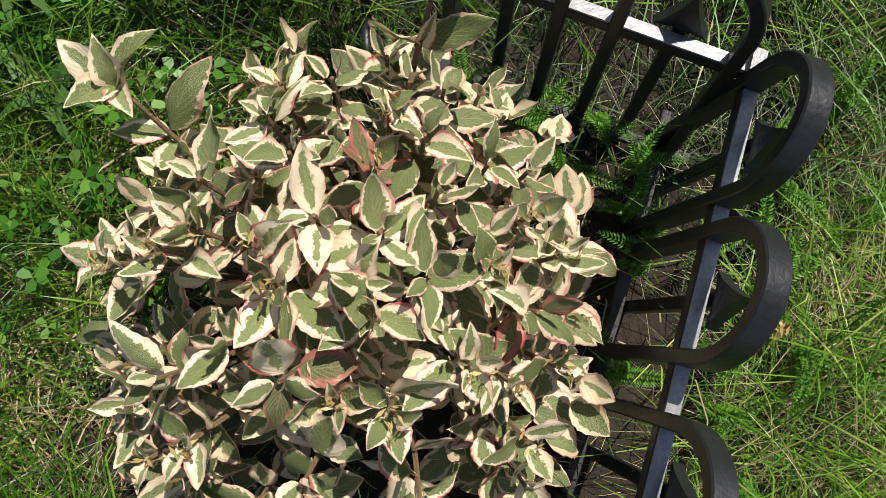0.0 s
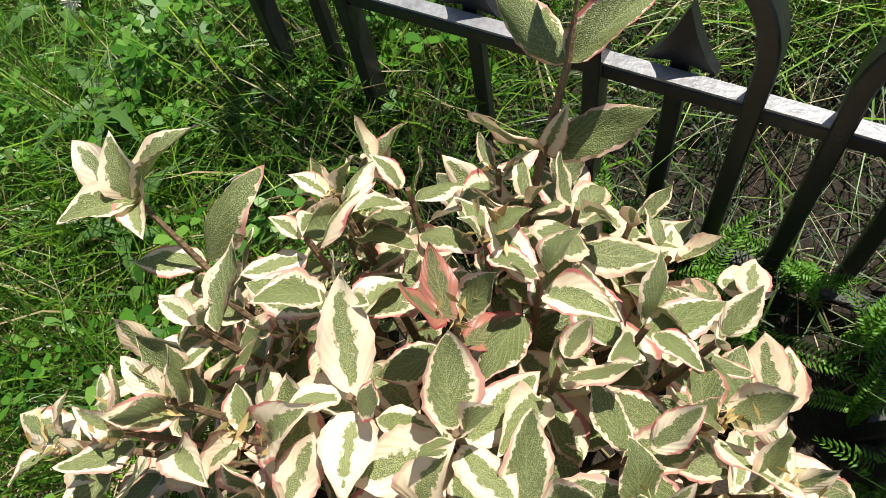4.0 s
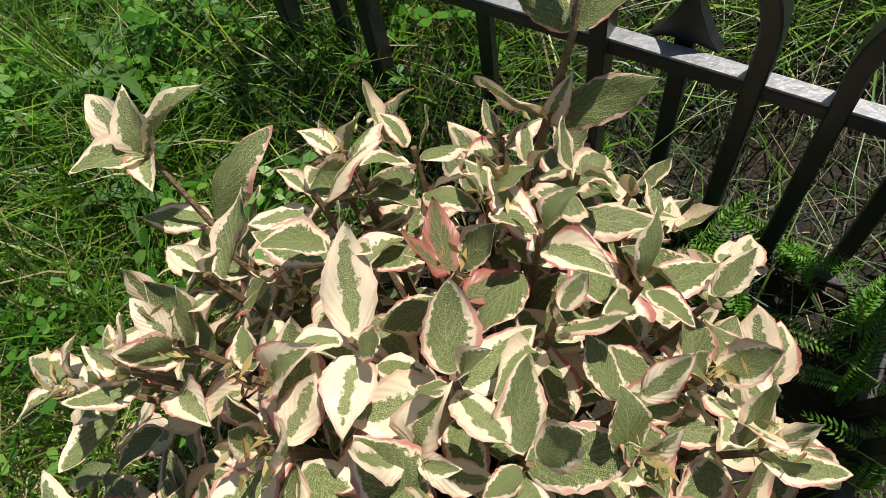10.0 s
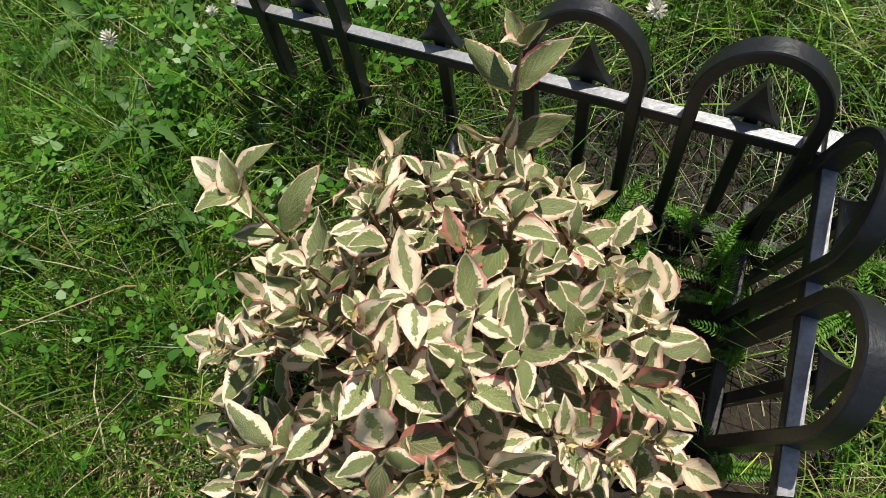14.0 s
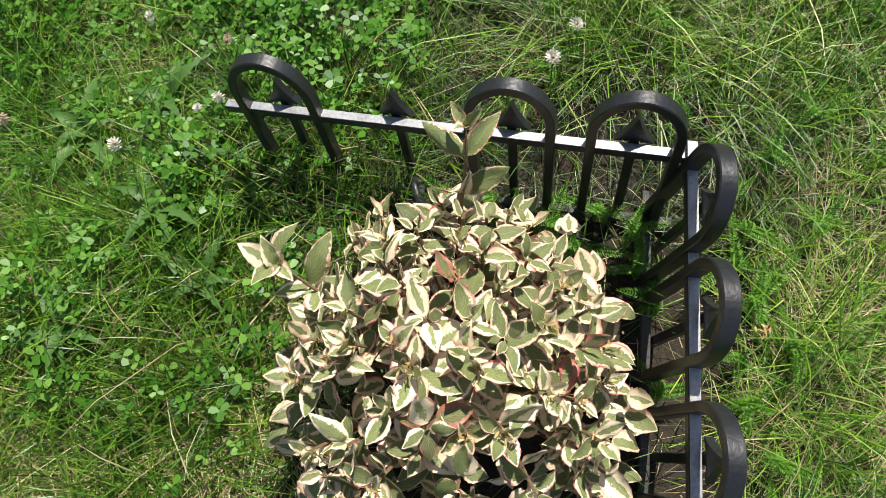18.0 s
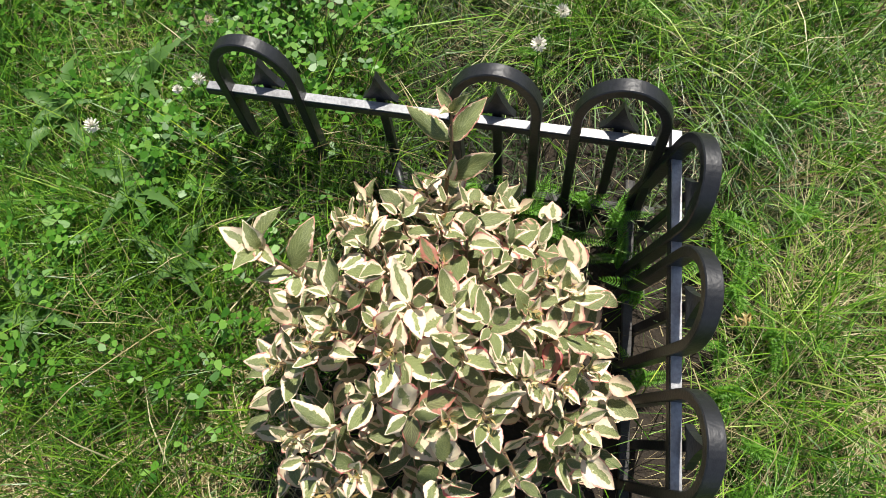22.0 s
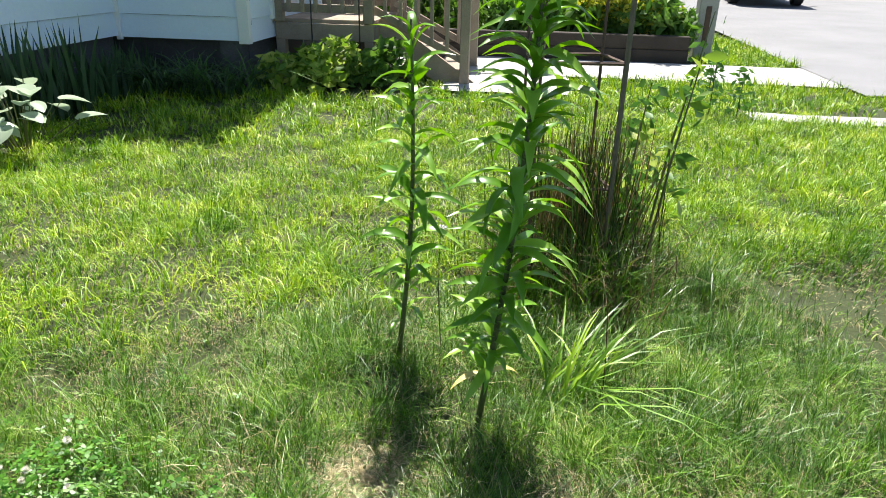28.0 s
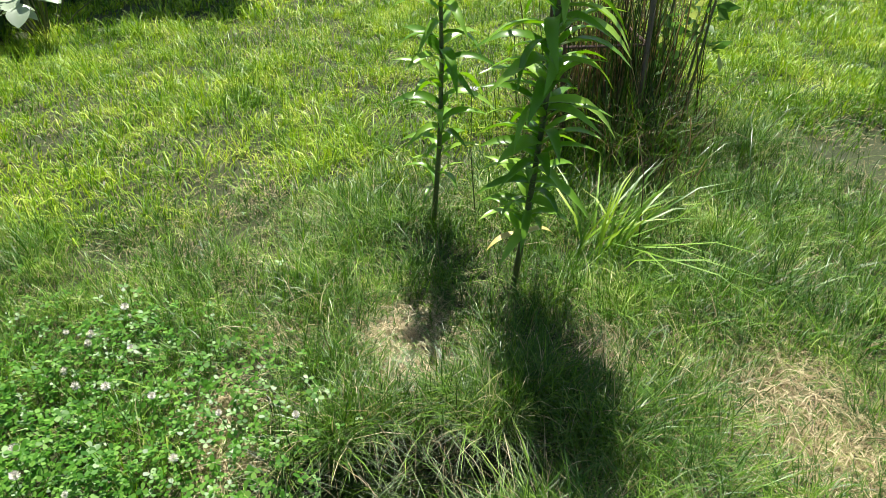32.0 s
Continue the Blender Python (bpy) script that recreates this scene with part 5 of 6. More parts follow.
sx, sy = g.uniform(-0.64, 0.10, n), g.normal(0.02, 0.09, n)
ok = (sy > -0.13) & (sy < 0.25) & (g.uniform(size=n) < (0.35 + 0.65 * lumps(sx, sy, 0.06, 79)) * np.where(foot(sx, sy), 0.24, 1.0))
sb_ = np.stack([sx, sy, gz(sx, sy)], 1)[ok]
n = len(sb_)
tagged(new("shade_grass", blades("shade_grass", sb_, g.uniform(0.05, 0.11, n) * np.where(sb_[:, 0] < -0.33, 1.5, 1.0), g.uniform(0.0008, 0.0018, n), g.uniform(0.2, 1.5, n), ["shade_blade", "stalk", "grass"], np.where(foot(sb_[:, 0], sb_[:, 1]) & (g.uniform(size=n) < 0.93), 0, g.choice(3, n, p=(0.66, 0.22, 0.12))), droop=1.2, seed=58)), "fine grass at the foot of the border fence, coloured dark for shade", "grass", kind="stuff")
# few thin blades and litter inside the bed
b = field(500, -0.46, 0.02, -0.56, 0.0, 53)
g = np.random.default_rng(54)
n = len(b)
tagged(new("bed_litter", blades("bed_litter", b, g.uniform(0.02, 0.07, n), g.uniform(0.001, 0.002, n), g.uniform(0.8, 2.0, n), ["straw", "grass"], (g.uniform(size=n) < 0.3).astype(int), droop=1.6, seed=55)), "thin dry litter and sparse blades on the bed soil", "litter", kind="stuff")

# ---------------------------------------------------------------- clover
g = np.random.default_rng(61)
x, y = g.uniform(-1.6, 0.1, 44000), g.uniform(-0.5, 1.7, 44000)
k = (g.uniform(size=len(x)) < clovery(x, y) * 0.85 + 0.004 * (y > -0.15)) & ~inside_bed(x, y) & ~((y < 0.25) & (x > -0.36))
x, y = x[k], y[k]
k = g.uniform(size=len(x)) < 0.25 + 1.1 * lumps(x, y, 0.11, 80)
x, y = x[k][:10500], y[k][:10500]
n = len(x)
ht = g.uniform(0.03, 0.10, n) * (0.45 + 1.0 * lumps(x, y, 0.11, 80))
r = g.uniform(0.0042, 0.0092, n)
ctr = np.stack([x, y, gz(x, y) + ht], 1)
yaw = g.uniform(0, 6.283, n)
tiltx, tilty = g.normal(0, 0.3, n), g.normal(0, 0.3, n)
vv = []
for leaf in range(3):
    a = yaw + leaf * 2.094
    for da, rr in ((0.0, 0.0), (-0.62, 0.85), (-0.33, 1.55), (0.0, 1.62), (0.33, 1.55), (0.62, 0.85)):
        dx, dy = rr * r * np.cos(a + da), rr * r * np.sin(a + da)
        vv.append(ctr + np.stack([dx, dy, dx * tiltx + dy * tilty + 0.10 * r * rr], 1))
vv = np.stack(vv, 1).reshape(-1, 3)
t = np.array([[6 * L + 0, 6 * L + j, 6 * L + j + 1] for L in range(3) for j in range(1, 5)])
tris = (t[None] + (np.arange(n) * 18)[:, None, None]).reshape(-1, 3)
tagged(new("clover", bulk("clover", vv, tris, ["clover"])), "dense patch of white clover leaves in the lawn", "clover", kind="stuff")


def clover_head(faded):
    bm = bmesh.new()
    gg = np.random.default_rng(3 + faded)
    for i in range(60):
        zc = 1 - 2 * (i + 0.5) / 60
        a = i * 2.39996
        rr = math.sqrt(1 - zc * zc)
        d = Vector((rr * math.cos(a), rr * math.sin(a), zc))
        s = d.cross(Vector((0.3, 0.2, 0.9))).normalized() * 0.0011
        p = d * 0.0035
        tip = d * 0.0098 * gg.uniform(0.85, 1.12) + Vector((0, 0, 0.002 if not faded else -0.003 * rr))
        bm.faces.new([bm.verts.new(v) for v in (p - s, p + s, tip + s * 0.6, tip - s * 0.6)])
    return mesh_from("head", bm, "petal_old" if faded else "petal")


heads = [clover_head(0), clover_head(1)]
sb = bmesh.new()
tube(sb, [(0, 0, 0), (0.004, 0, 0.06), (0, 0, 0.115)], [0.0012, 0.001, 0.0009], 5)
stalk_me = mesh_from("stalk", sb, "clover")
g = np.random.default_rng(63)
spots = [(-0.60, 1.97, 0), (-0.64, 0.01, 0), (-0.74, 0.16, 0), (-0.53, 0.20, 0), (-0.02, 0.28, 0), (-0.57, 0.28, 1)]
while len(spots) < 75:
    a, b = g.uniform(-1.5, 0.05), g.uniform(-0.1, 1.6)
    if clovery(np.array(a), np.array(b)) > g.uniform(0.1, 1.0):
        spots.append((a, b, int(g.uniform() < 0.35)))
for a, b, f in spots:
    ob = thing("clover_flower", Matrix.Translation((a, b, float(gz(a, b)))) @ Matrix.Rotation(g.uniform(0, 6.28), 4, "Z") @ Matrix.Rotation(g.normal(0, 0.15), 4, "X"), "faded brown clover flower head on a thin stalk" if f else "white clover flower head on a thin stalk", "flower", "clover flowers")
    part("stalk", stalk_me, None, ob)
    h = part("head", heads[f], None, ob)
    sc = g.uniform(0.6, 1.05)
    h.matrix_local = Matrix.Translation((0, 0, 0.118)) @ Matrix.Diagonal((sc, sc, sc, 1))


# ---------------------------------------------------------------- feathery yarrow leaves
def feather(seed, L=0.11):
    gg = np.random.default_rng(seed)
    vs, ts = [], []
    for i in range(26):
        s = i / 26
        yy, zz = L * s, 0.030 * math.sin(2.6 * s) - 0.02 * s * s
        w = 0.014 * math.sin(math.pi * (0.12 + 0.88 * s)) ** 0.8
        for sd in (-1, 1):
            for q in (0.45, 1.0):
                k = len(vs)
                tip = (sd * w * q, yy + 0.004 * q + 0.004, zz + gg.uniform(-0.003, 0.003))
                vs += [(0, yy - 0.0011, zz), (0, yy + 0.0011, zz), (sd * w * q * 0.6, yy + 0.003 * q + (0.003 if q < 1 else -0.001), zz + 0.001), tip]
                ts += [(k, k + 1, k + 2), (k + 1, k + 2, k + 3)]
    return bulk("leaf", np.array(vs), np.array(ts), ["yarrow"])


FE = [feather(1), feather(2, 0.13), feather(3, 0.09)]
g = np.random.default_rng(71)
for i, (a, b, k) in enumerate(((-0.10, -0.055, 6), (-0.16, -0.07, 5), (-0.06, -0.075, 4), (-0.24, -0.055, 4), (-0.03, -0.16, 5), (-0.02, -0.27, 4), (0.06, -0.10, 4), (0.07, -0.22, 4), (0.05, -0.03, 3), (-0.30, -0.05, 3),
                               (0.15, 0.10, 4), (-0.05, 0.22, 4), (0.22, 0.25, 4), (-0.18, 0.16, 3), (0.02, 0.40, 3), (-0.20, 0.85, 4), (0.25, 0.55, 3), (0.1, -0.38, 4), (0.45, 0.55, 3), (0.62, 0.62, 3), (0.075, -0.06, 6), (0.085, -0.15, 6), (0.08, -0.27, 6), (0.11, -0.33, 5), (0.13, -0.20, 5), (0.10, 0.04, 5), (-0.20, -0.10, 5), (-0.13, -0.10, 5), (-0.05, -0.12, 4), (0.16, -0.05, 4), (-0.02, 0.10, 4), (0.17, -0.42, 4))):
    ob = thing("yarrow", Matrix.Translation((a, b, float(gz(a, b)))), "feathery bright green yarrow leaves by the fence", "plant", "yarrow plants")
    for j in range(k):
        lf = part("leaf", FE[j % 3], None, ob)
        sc = g.uniform(0.42, 0.68)
        lf.matrix_local = Matrix.Rotation(g.uniform(0, 6.28), 4, "Z") @ Matrix.Rotation(g.uniform(0.15, 0.9), 4, "X") @ Matrix.Translation((0, 0.005, 0.03)) @ Matrix.Diagonal((sc, sc, sc, 1))
# one withered orange flower in the grass outside the fence
wither = thing("withered_flower", Matrix.Translation((0.080, -0.196, float(gz(0.080, -0.196)))), "small withered orange flower in the grass by the fence", "flower")
bm = bmesh.new()
tube(bm, [(0, 0, 0), (0.004, 0.0, 0.06), (0, 0, 0.10)], [0.0014, 0.0012, 0.001], 5)
part("stalk", bm, "lily_stem", wither)
c = np.random.default_rng(72).normal(0, 0.005, (40, 3)) + np.array((0, 0, 0.104))
part("petals", clumps("petals", c, 0.0030, ["spent"], 73, 3.0), None, wither, "curled orange petals")
# long pale seed stalks standing over the shrub's edge and the clump
g = np.random.default_rng(74)
n = 46
kx = np.concatenate([g.uniform(-0.10, 0.10, 18), g.uniform(-0.62, -0.40, 12), g.uniform(0.75, 1.10, 16)])
ky = np.concatenate([g.uniform(-0.45, -0.02, 18), g.uniform(-0.45, -0.02, 12), g.uniform(1.05, 1.45, 16)])
tagged(new("seed_stalks", blades("seed_stalks", np.stack([kx, ky, gz(kx, ky)], 1), g.uniform(0.14, 0.34, n), g.uniform(0.0009, 0.0016, n), g.uniform(0.2, 1.0, n), ["straw", "lawn"], (g.uniform(size=n) < 0.6).astype(int), seed=75)), "long thin grass stalks standing above the rest", "grass", kind="stuff")
# broad jagged weeds left of the shrub
for a, b, k in ((-0.68, -0.10, 7), (-0.78, -0.28, 7), (-0.60, -0.20, 5), (-0.83, 0.0, 6), (-0.72, 0.06, 6)):
    ob = thing("dandelion_rosette", Matrix.Translation((a, b, float(gz(a, b)))), "flat rosette of jagged grey-green weed leaves", "weed", "weed rosettes")
    for j in range(k):
        bm = bmesh.new()
        L = g.uniform(0.07, 0.12)
        bend, lobes = g.uniform(-0.5, 0.5), int(g.integers(5, 8))
        rows = []
        for i in range(25):
            s = i / 24
            saw = (s * lobes) % 1.0
            w = (0.0022 + 0.0125 * math.sin(math.pi * min(1, 0.15 + 0.95 * s)) ** 0.8 * (1 - 0.8 * saw)) * (1 if i < 24 else 0.05)
            sway = bend * L * s * s * 0.5
            rows.append([bm.verts.new((sway + q * w, L * s - abs(q) * w * 0.6, 0.035 * math.sin(2.3 * s) - 0.02 * s * s + 0.3 * w * abs(q) ** 2)) for q in (-1, -0.5, 0, 0.5, 1)])
        for r0, r1 in zip(rows, rows[1:]):
            for q in range(4):
                bm.faces.new((r0[q], r0[q + 1], r1[q + 1], r1[q])).smooth = True
        lf = part("leaf", bm, "weed", ob)
        lf.matrix_local = Matrix.Rotation(j * 6.283 / k + g.uniform(-0.3, 0.3), 4, "Z") @ Matrix.Rotation(g.uniform(0.1, 0.5), 4, "X") @ Matrix.Translation((0, 0.004, 0.035))

# ---------------------------------------------------------------- planting along the house
W = lambda t, s: HX @ Vector((t, s, 0))


def at_house(t, s):
    p = W(t, s)
    return p.x, p.y


g = np.random.default_rng(81)
for i in range(16):
    x, y = at_house(-1.05 + g.uniform(0, 0.22), -0.10 - 0.15 * i)
    ob = thing("iris_clump", Matrix.Translation((x, y, float(gz(x, y)))), "dark green sword-leaved iris clump against the house wall", "plant", "iris clumps")
    m = 22
    bs = np.stack([g.normal(0, 0.10, m), g.normal(0, 0.10, m), np.zeros(m)], 1)
    part("leaves", blades("leaves", bs, g.uniform(0.2, 0.80 if 5 < i < 13 else 0.5, m), np.full(m, 0.030), g.uniform(0.03, 0.3, m), ["iris"], droop=0.7, seed=82 + i), None, ob)
for i in range(7):
    x, y = at_house(-0.95 + 0.16 * i, -0.20 - 0.1 * (i % 3))
    ob = thing("daylily_clump", Matrix.Translation((x, y, float(gz(x, y)))), "drooping grey-green strap leaves in the house's shade", "plant", "daylily clumps")
    m = 70
    bs = np.stack([g.normal(0, 0.09, m), g.normal(0, 0.09, m), np.zeros(m)], 1)
    part("leaves", blades("leaves", bs, g.uniform(0.30, 0.6, m), np.full(m, 0.014), g.uniform(0.5, 1.3, m), ["iris", "weed"], (g.uniform(size=m) < 0.4).astype(int), seed=95 + i), None, ob)


def broad_plant(name, x, y, n, spread, height, size, mat, label, category, seed):
    gg = np.random.default_rng(seed)
    ob = thing(name, Matrix.Translation((x, y, float(gz(x, y)))), label, category)
    bm_leaf = bmesh.new()
    rows = []
    for i in range(7):
        s = i / 6
        hw = 0.42 * math.sin(math.pi * (0.1 + 0.9 * s)) ** 0.7 if i < 6 else 0.01
        rows.append([bm_leaf.verts.new((q * hw, s - 0.1, 0.12 * abs(q) * hw * 2 - 0.18 * s * s)) for q in (-1, -0.5, 0, 0.5, 1)])
    for r0, r1 in zip(rows, rows[1:]):
        for q in range(4):
            bm_leaf.faces.new((r0[q], r0[q + 1], r1[q + 1], r1[q])).smooth = True
    me = mesh_from("leaf", bm_leaf, mat)
    for i in range(n):
        a, r_ = gg.uniform(0, 6.283), spread * math.sqrt(gg.uniform(0.02, 1))
        p = Vector((r_ * math.cos(a), r_ * math.sin(a), height * gg.uniform(0.45, 1.0) * (1 - 0.35 * r_ / spread)))
        st = bmesh.new()
        tube(st, [(p.x * 0.2, p.y * 0.2, 0), p * 0.6, p], 0.004, 4, False)
        part("stem", st, "lily_stem", ob)
        lf = part("leaf", me, None, ob)
        sc = size * gg.uniform(0.7, 1.25)
        lf.matrix_local = Matrix.Translation(p) @ Matrix.Rotation(a - 1.57 + gg.normal(0, 0.5), 4, "Z") @ Matrix.Rotation(gg.uniform(-0.4, 0.25), 4, "X") @ Matrix.Diagonal((sc, sc, sc, 1))
    return ob


broad_plant("hosta", -1.22, 4.50, 30, 0.34, 0.60, 0.160, "hosta", "pale broad-leaved hosta catching sunlight at the shade's edge", "plant", 5)
broad_plant("hosta", -1.60, 4.25, 26, 0.28, 0.40, 0.17, "hosta", "pale broad-leaved hosta beside the house bed", "plant", 6)
for i, (t, s) in enumerate(((0.25, 0.05), (0.48, 0.30), (0.72, 0.40), (0.95, 0.45), (0.60, 0.05), (1.15, 0.55))):
    x, y = at_house(t, s)
    leafy_stalk("fern", (x, y, 0), 0.34 + 0.06 * (i % 3), 240, 0.055, "garden" if i % 2 else "willow", "bright green bushy fern in front of the porch", "fern", 0.30, "ferns by the porch")

# ---------------------------------------------------------------- garden bed, posts, lines
bed = thing("raised_bed", Matrix.Translation((0, 0, 0)), "low dark timber edging round the flower bed", "garden bed")
for t0, t1, s in ((-2.2, 0.3, 8.86), (0.32, 2.10, 8.92)):
    x, y = loc((t0 + t1) / 2, s)
    rot = Matrix.Rotation(-math.atan2(0.42, 0.907), 4, "Z")
    for k in range(2):
        part("timber", boxes([((x, y, float(ground_z(x, y)) + 0.09 + 0.17 * k), (t1 - t0, 0.14, 0.165), rot)], 0.01), "dark_timber", bed)
g = np.random.default_rng(91)
tb_ = bmesh.new()
for k in range(6):
    a = k * math.pi / 3
    d, q = Vector((math.cos(a), math.sin(a), 0)), Vector((-math.sin(a), math.cos(a), 0))
    v_ = [tb_.verts.new(p) for p in (Vector((0, 0, 0)), d * 0.035 + q * 0.018 + Vector((0, 0, 0.05)), d * 0.075 + Vector((0, 0, 0.06)), d * 0.035 - q * 0.018 + Vector((0, 0, 0.05)))]
    tb_.faces.new(v_)
trumpet = mesh_from("flower", tb_, "orange")
for i in range(16):
    t, s = -1.8 + 3.8 * (i / 15), 9.25 + g.uniform(0, 1.5)
    x, y = loc(t, s)
    orange = t < -0.3 and s > 9.35
    ob = thing("daylily" if orange else "garden_plant", Matrix.Translation((x, y, float(ground_z(x, y)) + 0.1)), "orange daylilies in bloom above green strap leaves" if orange else "leafy green garden perennial in the bed", "plant", "bed plants")
    part("leaves", clumps("leaves", in_crown(420, (0, 0, 0.35), (0.38, 0.38, 0.36), 200 + i), 0.07, ["garden"], i, 2.6), None, ob)
    if orange:
        for _ in range(14):
            a, b, hh = g.normal(0, 0.24), g.normal(0, 0.24), 0.92 + g.normal(0, 0.11)
            st = bmesh.new()
            tube(st, [(a * 0.4, b * 0.4, 0), (a, b, hh)], 0.006, 4, False)
            part("stalk", st, "lily_stem", ob)
            f = part("flower", trumpet, None, ob)
            f.matrix_local = Matrix.Translation((a, b, hh)) @ Matrix.Rotation(g.uniform(0, 6.28), 4, "Z") @ Matrix.Rotation(g.uniform(0.2, 1.2), 4, "X")
for k, (t, s) in enumerate(((1.25, 9.45), (1.75, 9.35), (0.9, 9.7))):
    x, y = loc(t, s)
    ob = thing("golden_shrub", Matrix.Translation((x, y, float(ground_z(x, y)))), "small golden-yellow leaved shrub", "shrub", "golden shrubs")
    part("leaves", clumps("leaves", in_crown(1300, (0, 0, 0.62), (0.42, 0.36, 0.36), 400 + k), 0.05, ["yellow_bush"], 41 + k, 1.6), None, ob)
    st = bmesh.new()
    for j in range(5):
        tube(st, [(0, 0, 0), (0.12 * math.cos(j * 1.3), 0.12 * math.sin(j * 1.3), 0.6)], 0.008, 5, False)
    part("stems", st, "twig", ob)


def post(name, t, s, h, w, mat, label, round_=False):
    x, y = loc(t, s)
    ob = thing(name, Matrix.Translation((x, y, float(ground_z(x, y)))), label, "post")
    bm = bmesh.new()
    if round_:
        tube(bm, [(0, 0, -0.05), (0, 0, h * 0.5), (0, 0, h)], w / 2, 10)
    else:
        box(bm, (0, 0, h / 2), (w, w, h), None, 0.008)
    part("shaft", bm, mat, ob, smooth=round_)
    return ob


pedestal = thing("utility_pedestal", Matrix.Translation((6.20, 7.66, float(ground_z(6.20, 7.66)))) @ Matrix.Rotation(-0.43, 4, "Z"), "grey concrete-like utility pedestal beside the drive", "utility box")
part("body", boxes([((0, 0, 0.40), (0.24, 0.22, 0.86))], 0.015), "concrete", pedestal)
part("plate", boxes([((0.0, -0.113, 0.42), (0.07, 0.012, 0.5))], 0.004), "rust", pedestal, "rusty front plate")
post("clothesline_post", 2.55, 10.35, 1.74, 0.075, "metal", "tall grey round clothesline post", True)
p2 = post("marker_post", 2.05, 11.2, 1.75, 0.085, "trim", "white square post with dark bands")
for z in (0.75, 0.95, 1.3):
    part("band", boxes([((0, 0, z), (0.09, 0.09, 0.09))], 0.004), "dark_timber", p2)
lines = thing("clothesline", Matrix(), "several thin pale clotheslines sagging between post and house", "clothesline")
xa, ya = loc(2.55, 10.35)
za = float(ground_z(xa, ya)) + 1.66
for k in range(4):
    end = Vector((*loc(-1.6, 9.8 + 0.12 * k), 2.05 - 0.06 * k))
    a = Vector((xa, ya, za - 0.03 * k))
    bm = bmesh.new()
    tube(bm, [a.lerp(end, float(s)) - Vector((0, 0, (0.10 + 0.035 * k) * math.sin(math.pi * s))) for s in np.linspace(0, 1, 12)], 0.0022, 4, False)
    part("line", bm, "wire", lines)

# ---------------------------------------------------------------- far side: trees, houses, cars


def tree(name, x, y, trunk_h, c, r, n, size, mat, label, seed, trunk_r=0.12, lumps=28):
    z = float(ground_z(x, y))
    ob = thing(name, Matrix.Translation((x, y, z)), label, "tree")
    bm = bmesh.new()
    tube(bm, [(0, 0, -0.1), (0.05, 0.02, trunk_h * 0.6), (0, 0, trunk_h)], [trunk_r, trunk_r * 0.8, trunk_r * 0.5], 9)
    gg = np.random.default_rng(seed)
    for k in range(7):
        a = k * 0.9 + gg.uniform(0, 0.5)
        e = Vector((r[0] * 0.6 * math.cos(a), r[1] * 0.6 * math.sin(a), c + r[2] * gg.uniform(-0.3, 0.6)))
        tube(bm, [(0, 0, trunk_h * 0.7), e * 0.5 + Vector((0, 0, trunk_h * 0.4)), e], [trunk_r * 0.45, trunk_r * 0.3, trunk_r * 0.08], 5, False)
    part("trunk", bm, "pole", ob)
    part("crown", clumps("crown", in_crown(n, (0, 0, c), r, seed, lumps), size, [mat], seed, 1.7), None, ob)
    return ob


tree("willow_shrub", 7.35, 11.45, 1.2, 1.30, (1.45, 1.3, 1.45), 24000, 0.062, "willow", "large round yellow-green willow-like shrub", 501, 0.08, 34)
tree("broadleaf_tree", 13.7, 23.7, 3.0, 4.1, (2.2, 2.2, 1.8), 18000, 0.11, "tree", "dark green broadleaf tree behind the houses", 502)
tree("broadleaf_tree", 26.6, 28.2, 1.8, 2.2, (1.1, 1.1, 1.2), 8000, 0.10, "tree", "green tree beyond the road, leaves paled for haze", 503)
tree("broadleaf_tree", 27.5, 25.0, 1.6, 2.35, (1.45, 1.45, 1.30), 9000, 0.11, "tree", "round dark green tree on the grass verge", 504)
tree("broadleaf_tree", 27.8, 27.0, 1.6, 2.2, (0.9, 0.9, 0.9), 5000, 0.10, "tree", "green tree beside the white house", 505)
# conifer
cx, cy = 6.85, 15.95
con = thing("conifer", Matrix.Translation((cx, cy, float(ground_z(cx, cy)))), "tall dark spruce tree", "tree")
bm = bmesh.new()
tube(bm, [(0, 0, -0.1), (0, 0, 2.5), (0, 0, 4.9)], [0.12, 0.08, 0.01], 8)
part("trunk", bm, "pole", con)
g = np.random.default_rng(510)
n = 20000
h = g.uniform(0, 1, n) ** 0.8
tier = 0.82 + 0.3 * np.sin(h * 60)
a = g.uniform(0, 6.283, n)
rr = (1 - h) ** 0.85 * 2.25 * tier * np.sqrt(g.uniform(0.15, 1, n))
part("crown", clumps("crown", np.stack([rr * np.cos(a), rr * np.sin(a), 0.5 + 4.45 * h - 0.25 * rr], 1), 0.11, ["conifer"], 511, 2.0), None, con)
# hedge and low green beyond
for x, y, rx, seed in ((26.0, 26.7, 1.7, 521), (17.9, 30.0, 3.0, 522), (4.25, 12.1, 0.8, 523), (5.55, 13.2, 0.9, 524)):
    z = float(ground_z(x, y))
    ob = thing("hedge", Matrix.Translation((x, y, z)), "clipped green hedge beside the road" if x > 10 else "green garden bush before the neighbouring house", "hedge")
    part("leaves", clumps("leaves", in_crown(2600, (0, 0, 0.75), (rx, 0.8, 0.8), seed, 12), 0.14, ["tree" if x > 10 else "garden"], seed, 1.6), None, ob)
    st = bmesh.new()
    for j in range(6):
        tube(st, [(rx * (j - 2.5) / 4, 0, -0.05), (rx * (j - 2.5) / 4, 0.1, 0.7)], 0.02, 5, False)
    part("stems", st, "twig", ob)


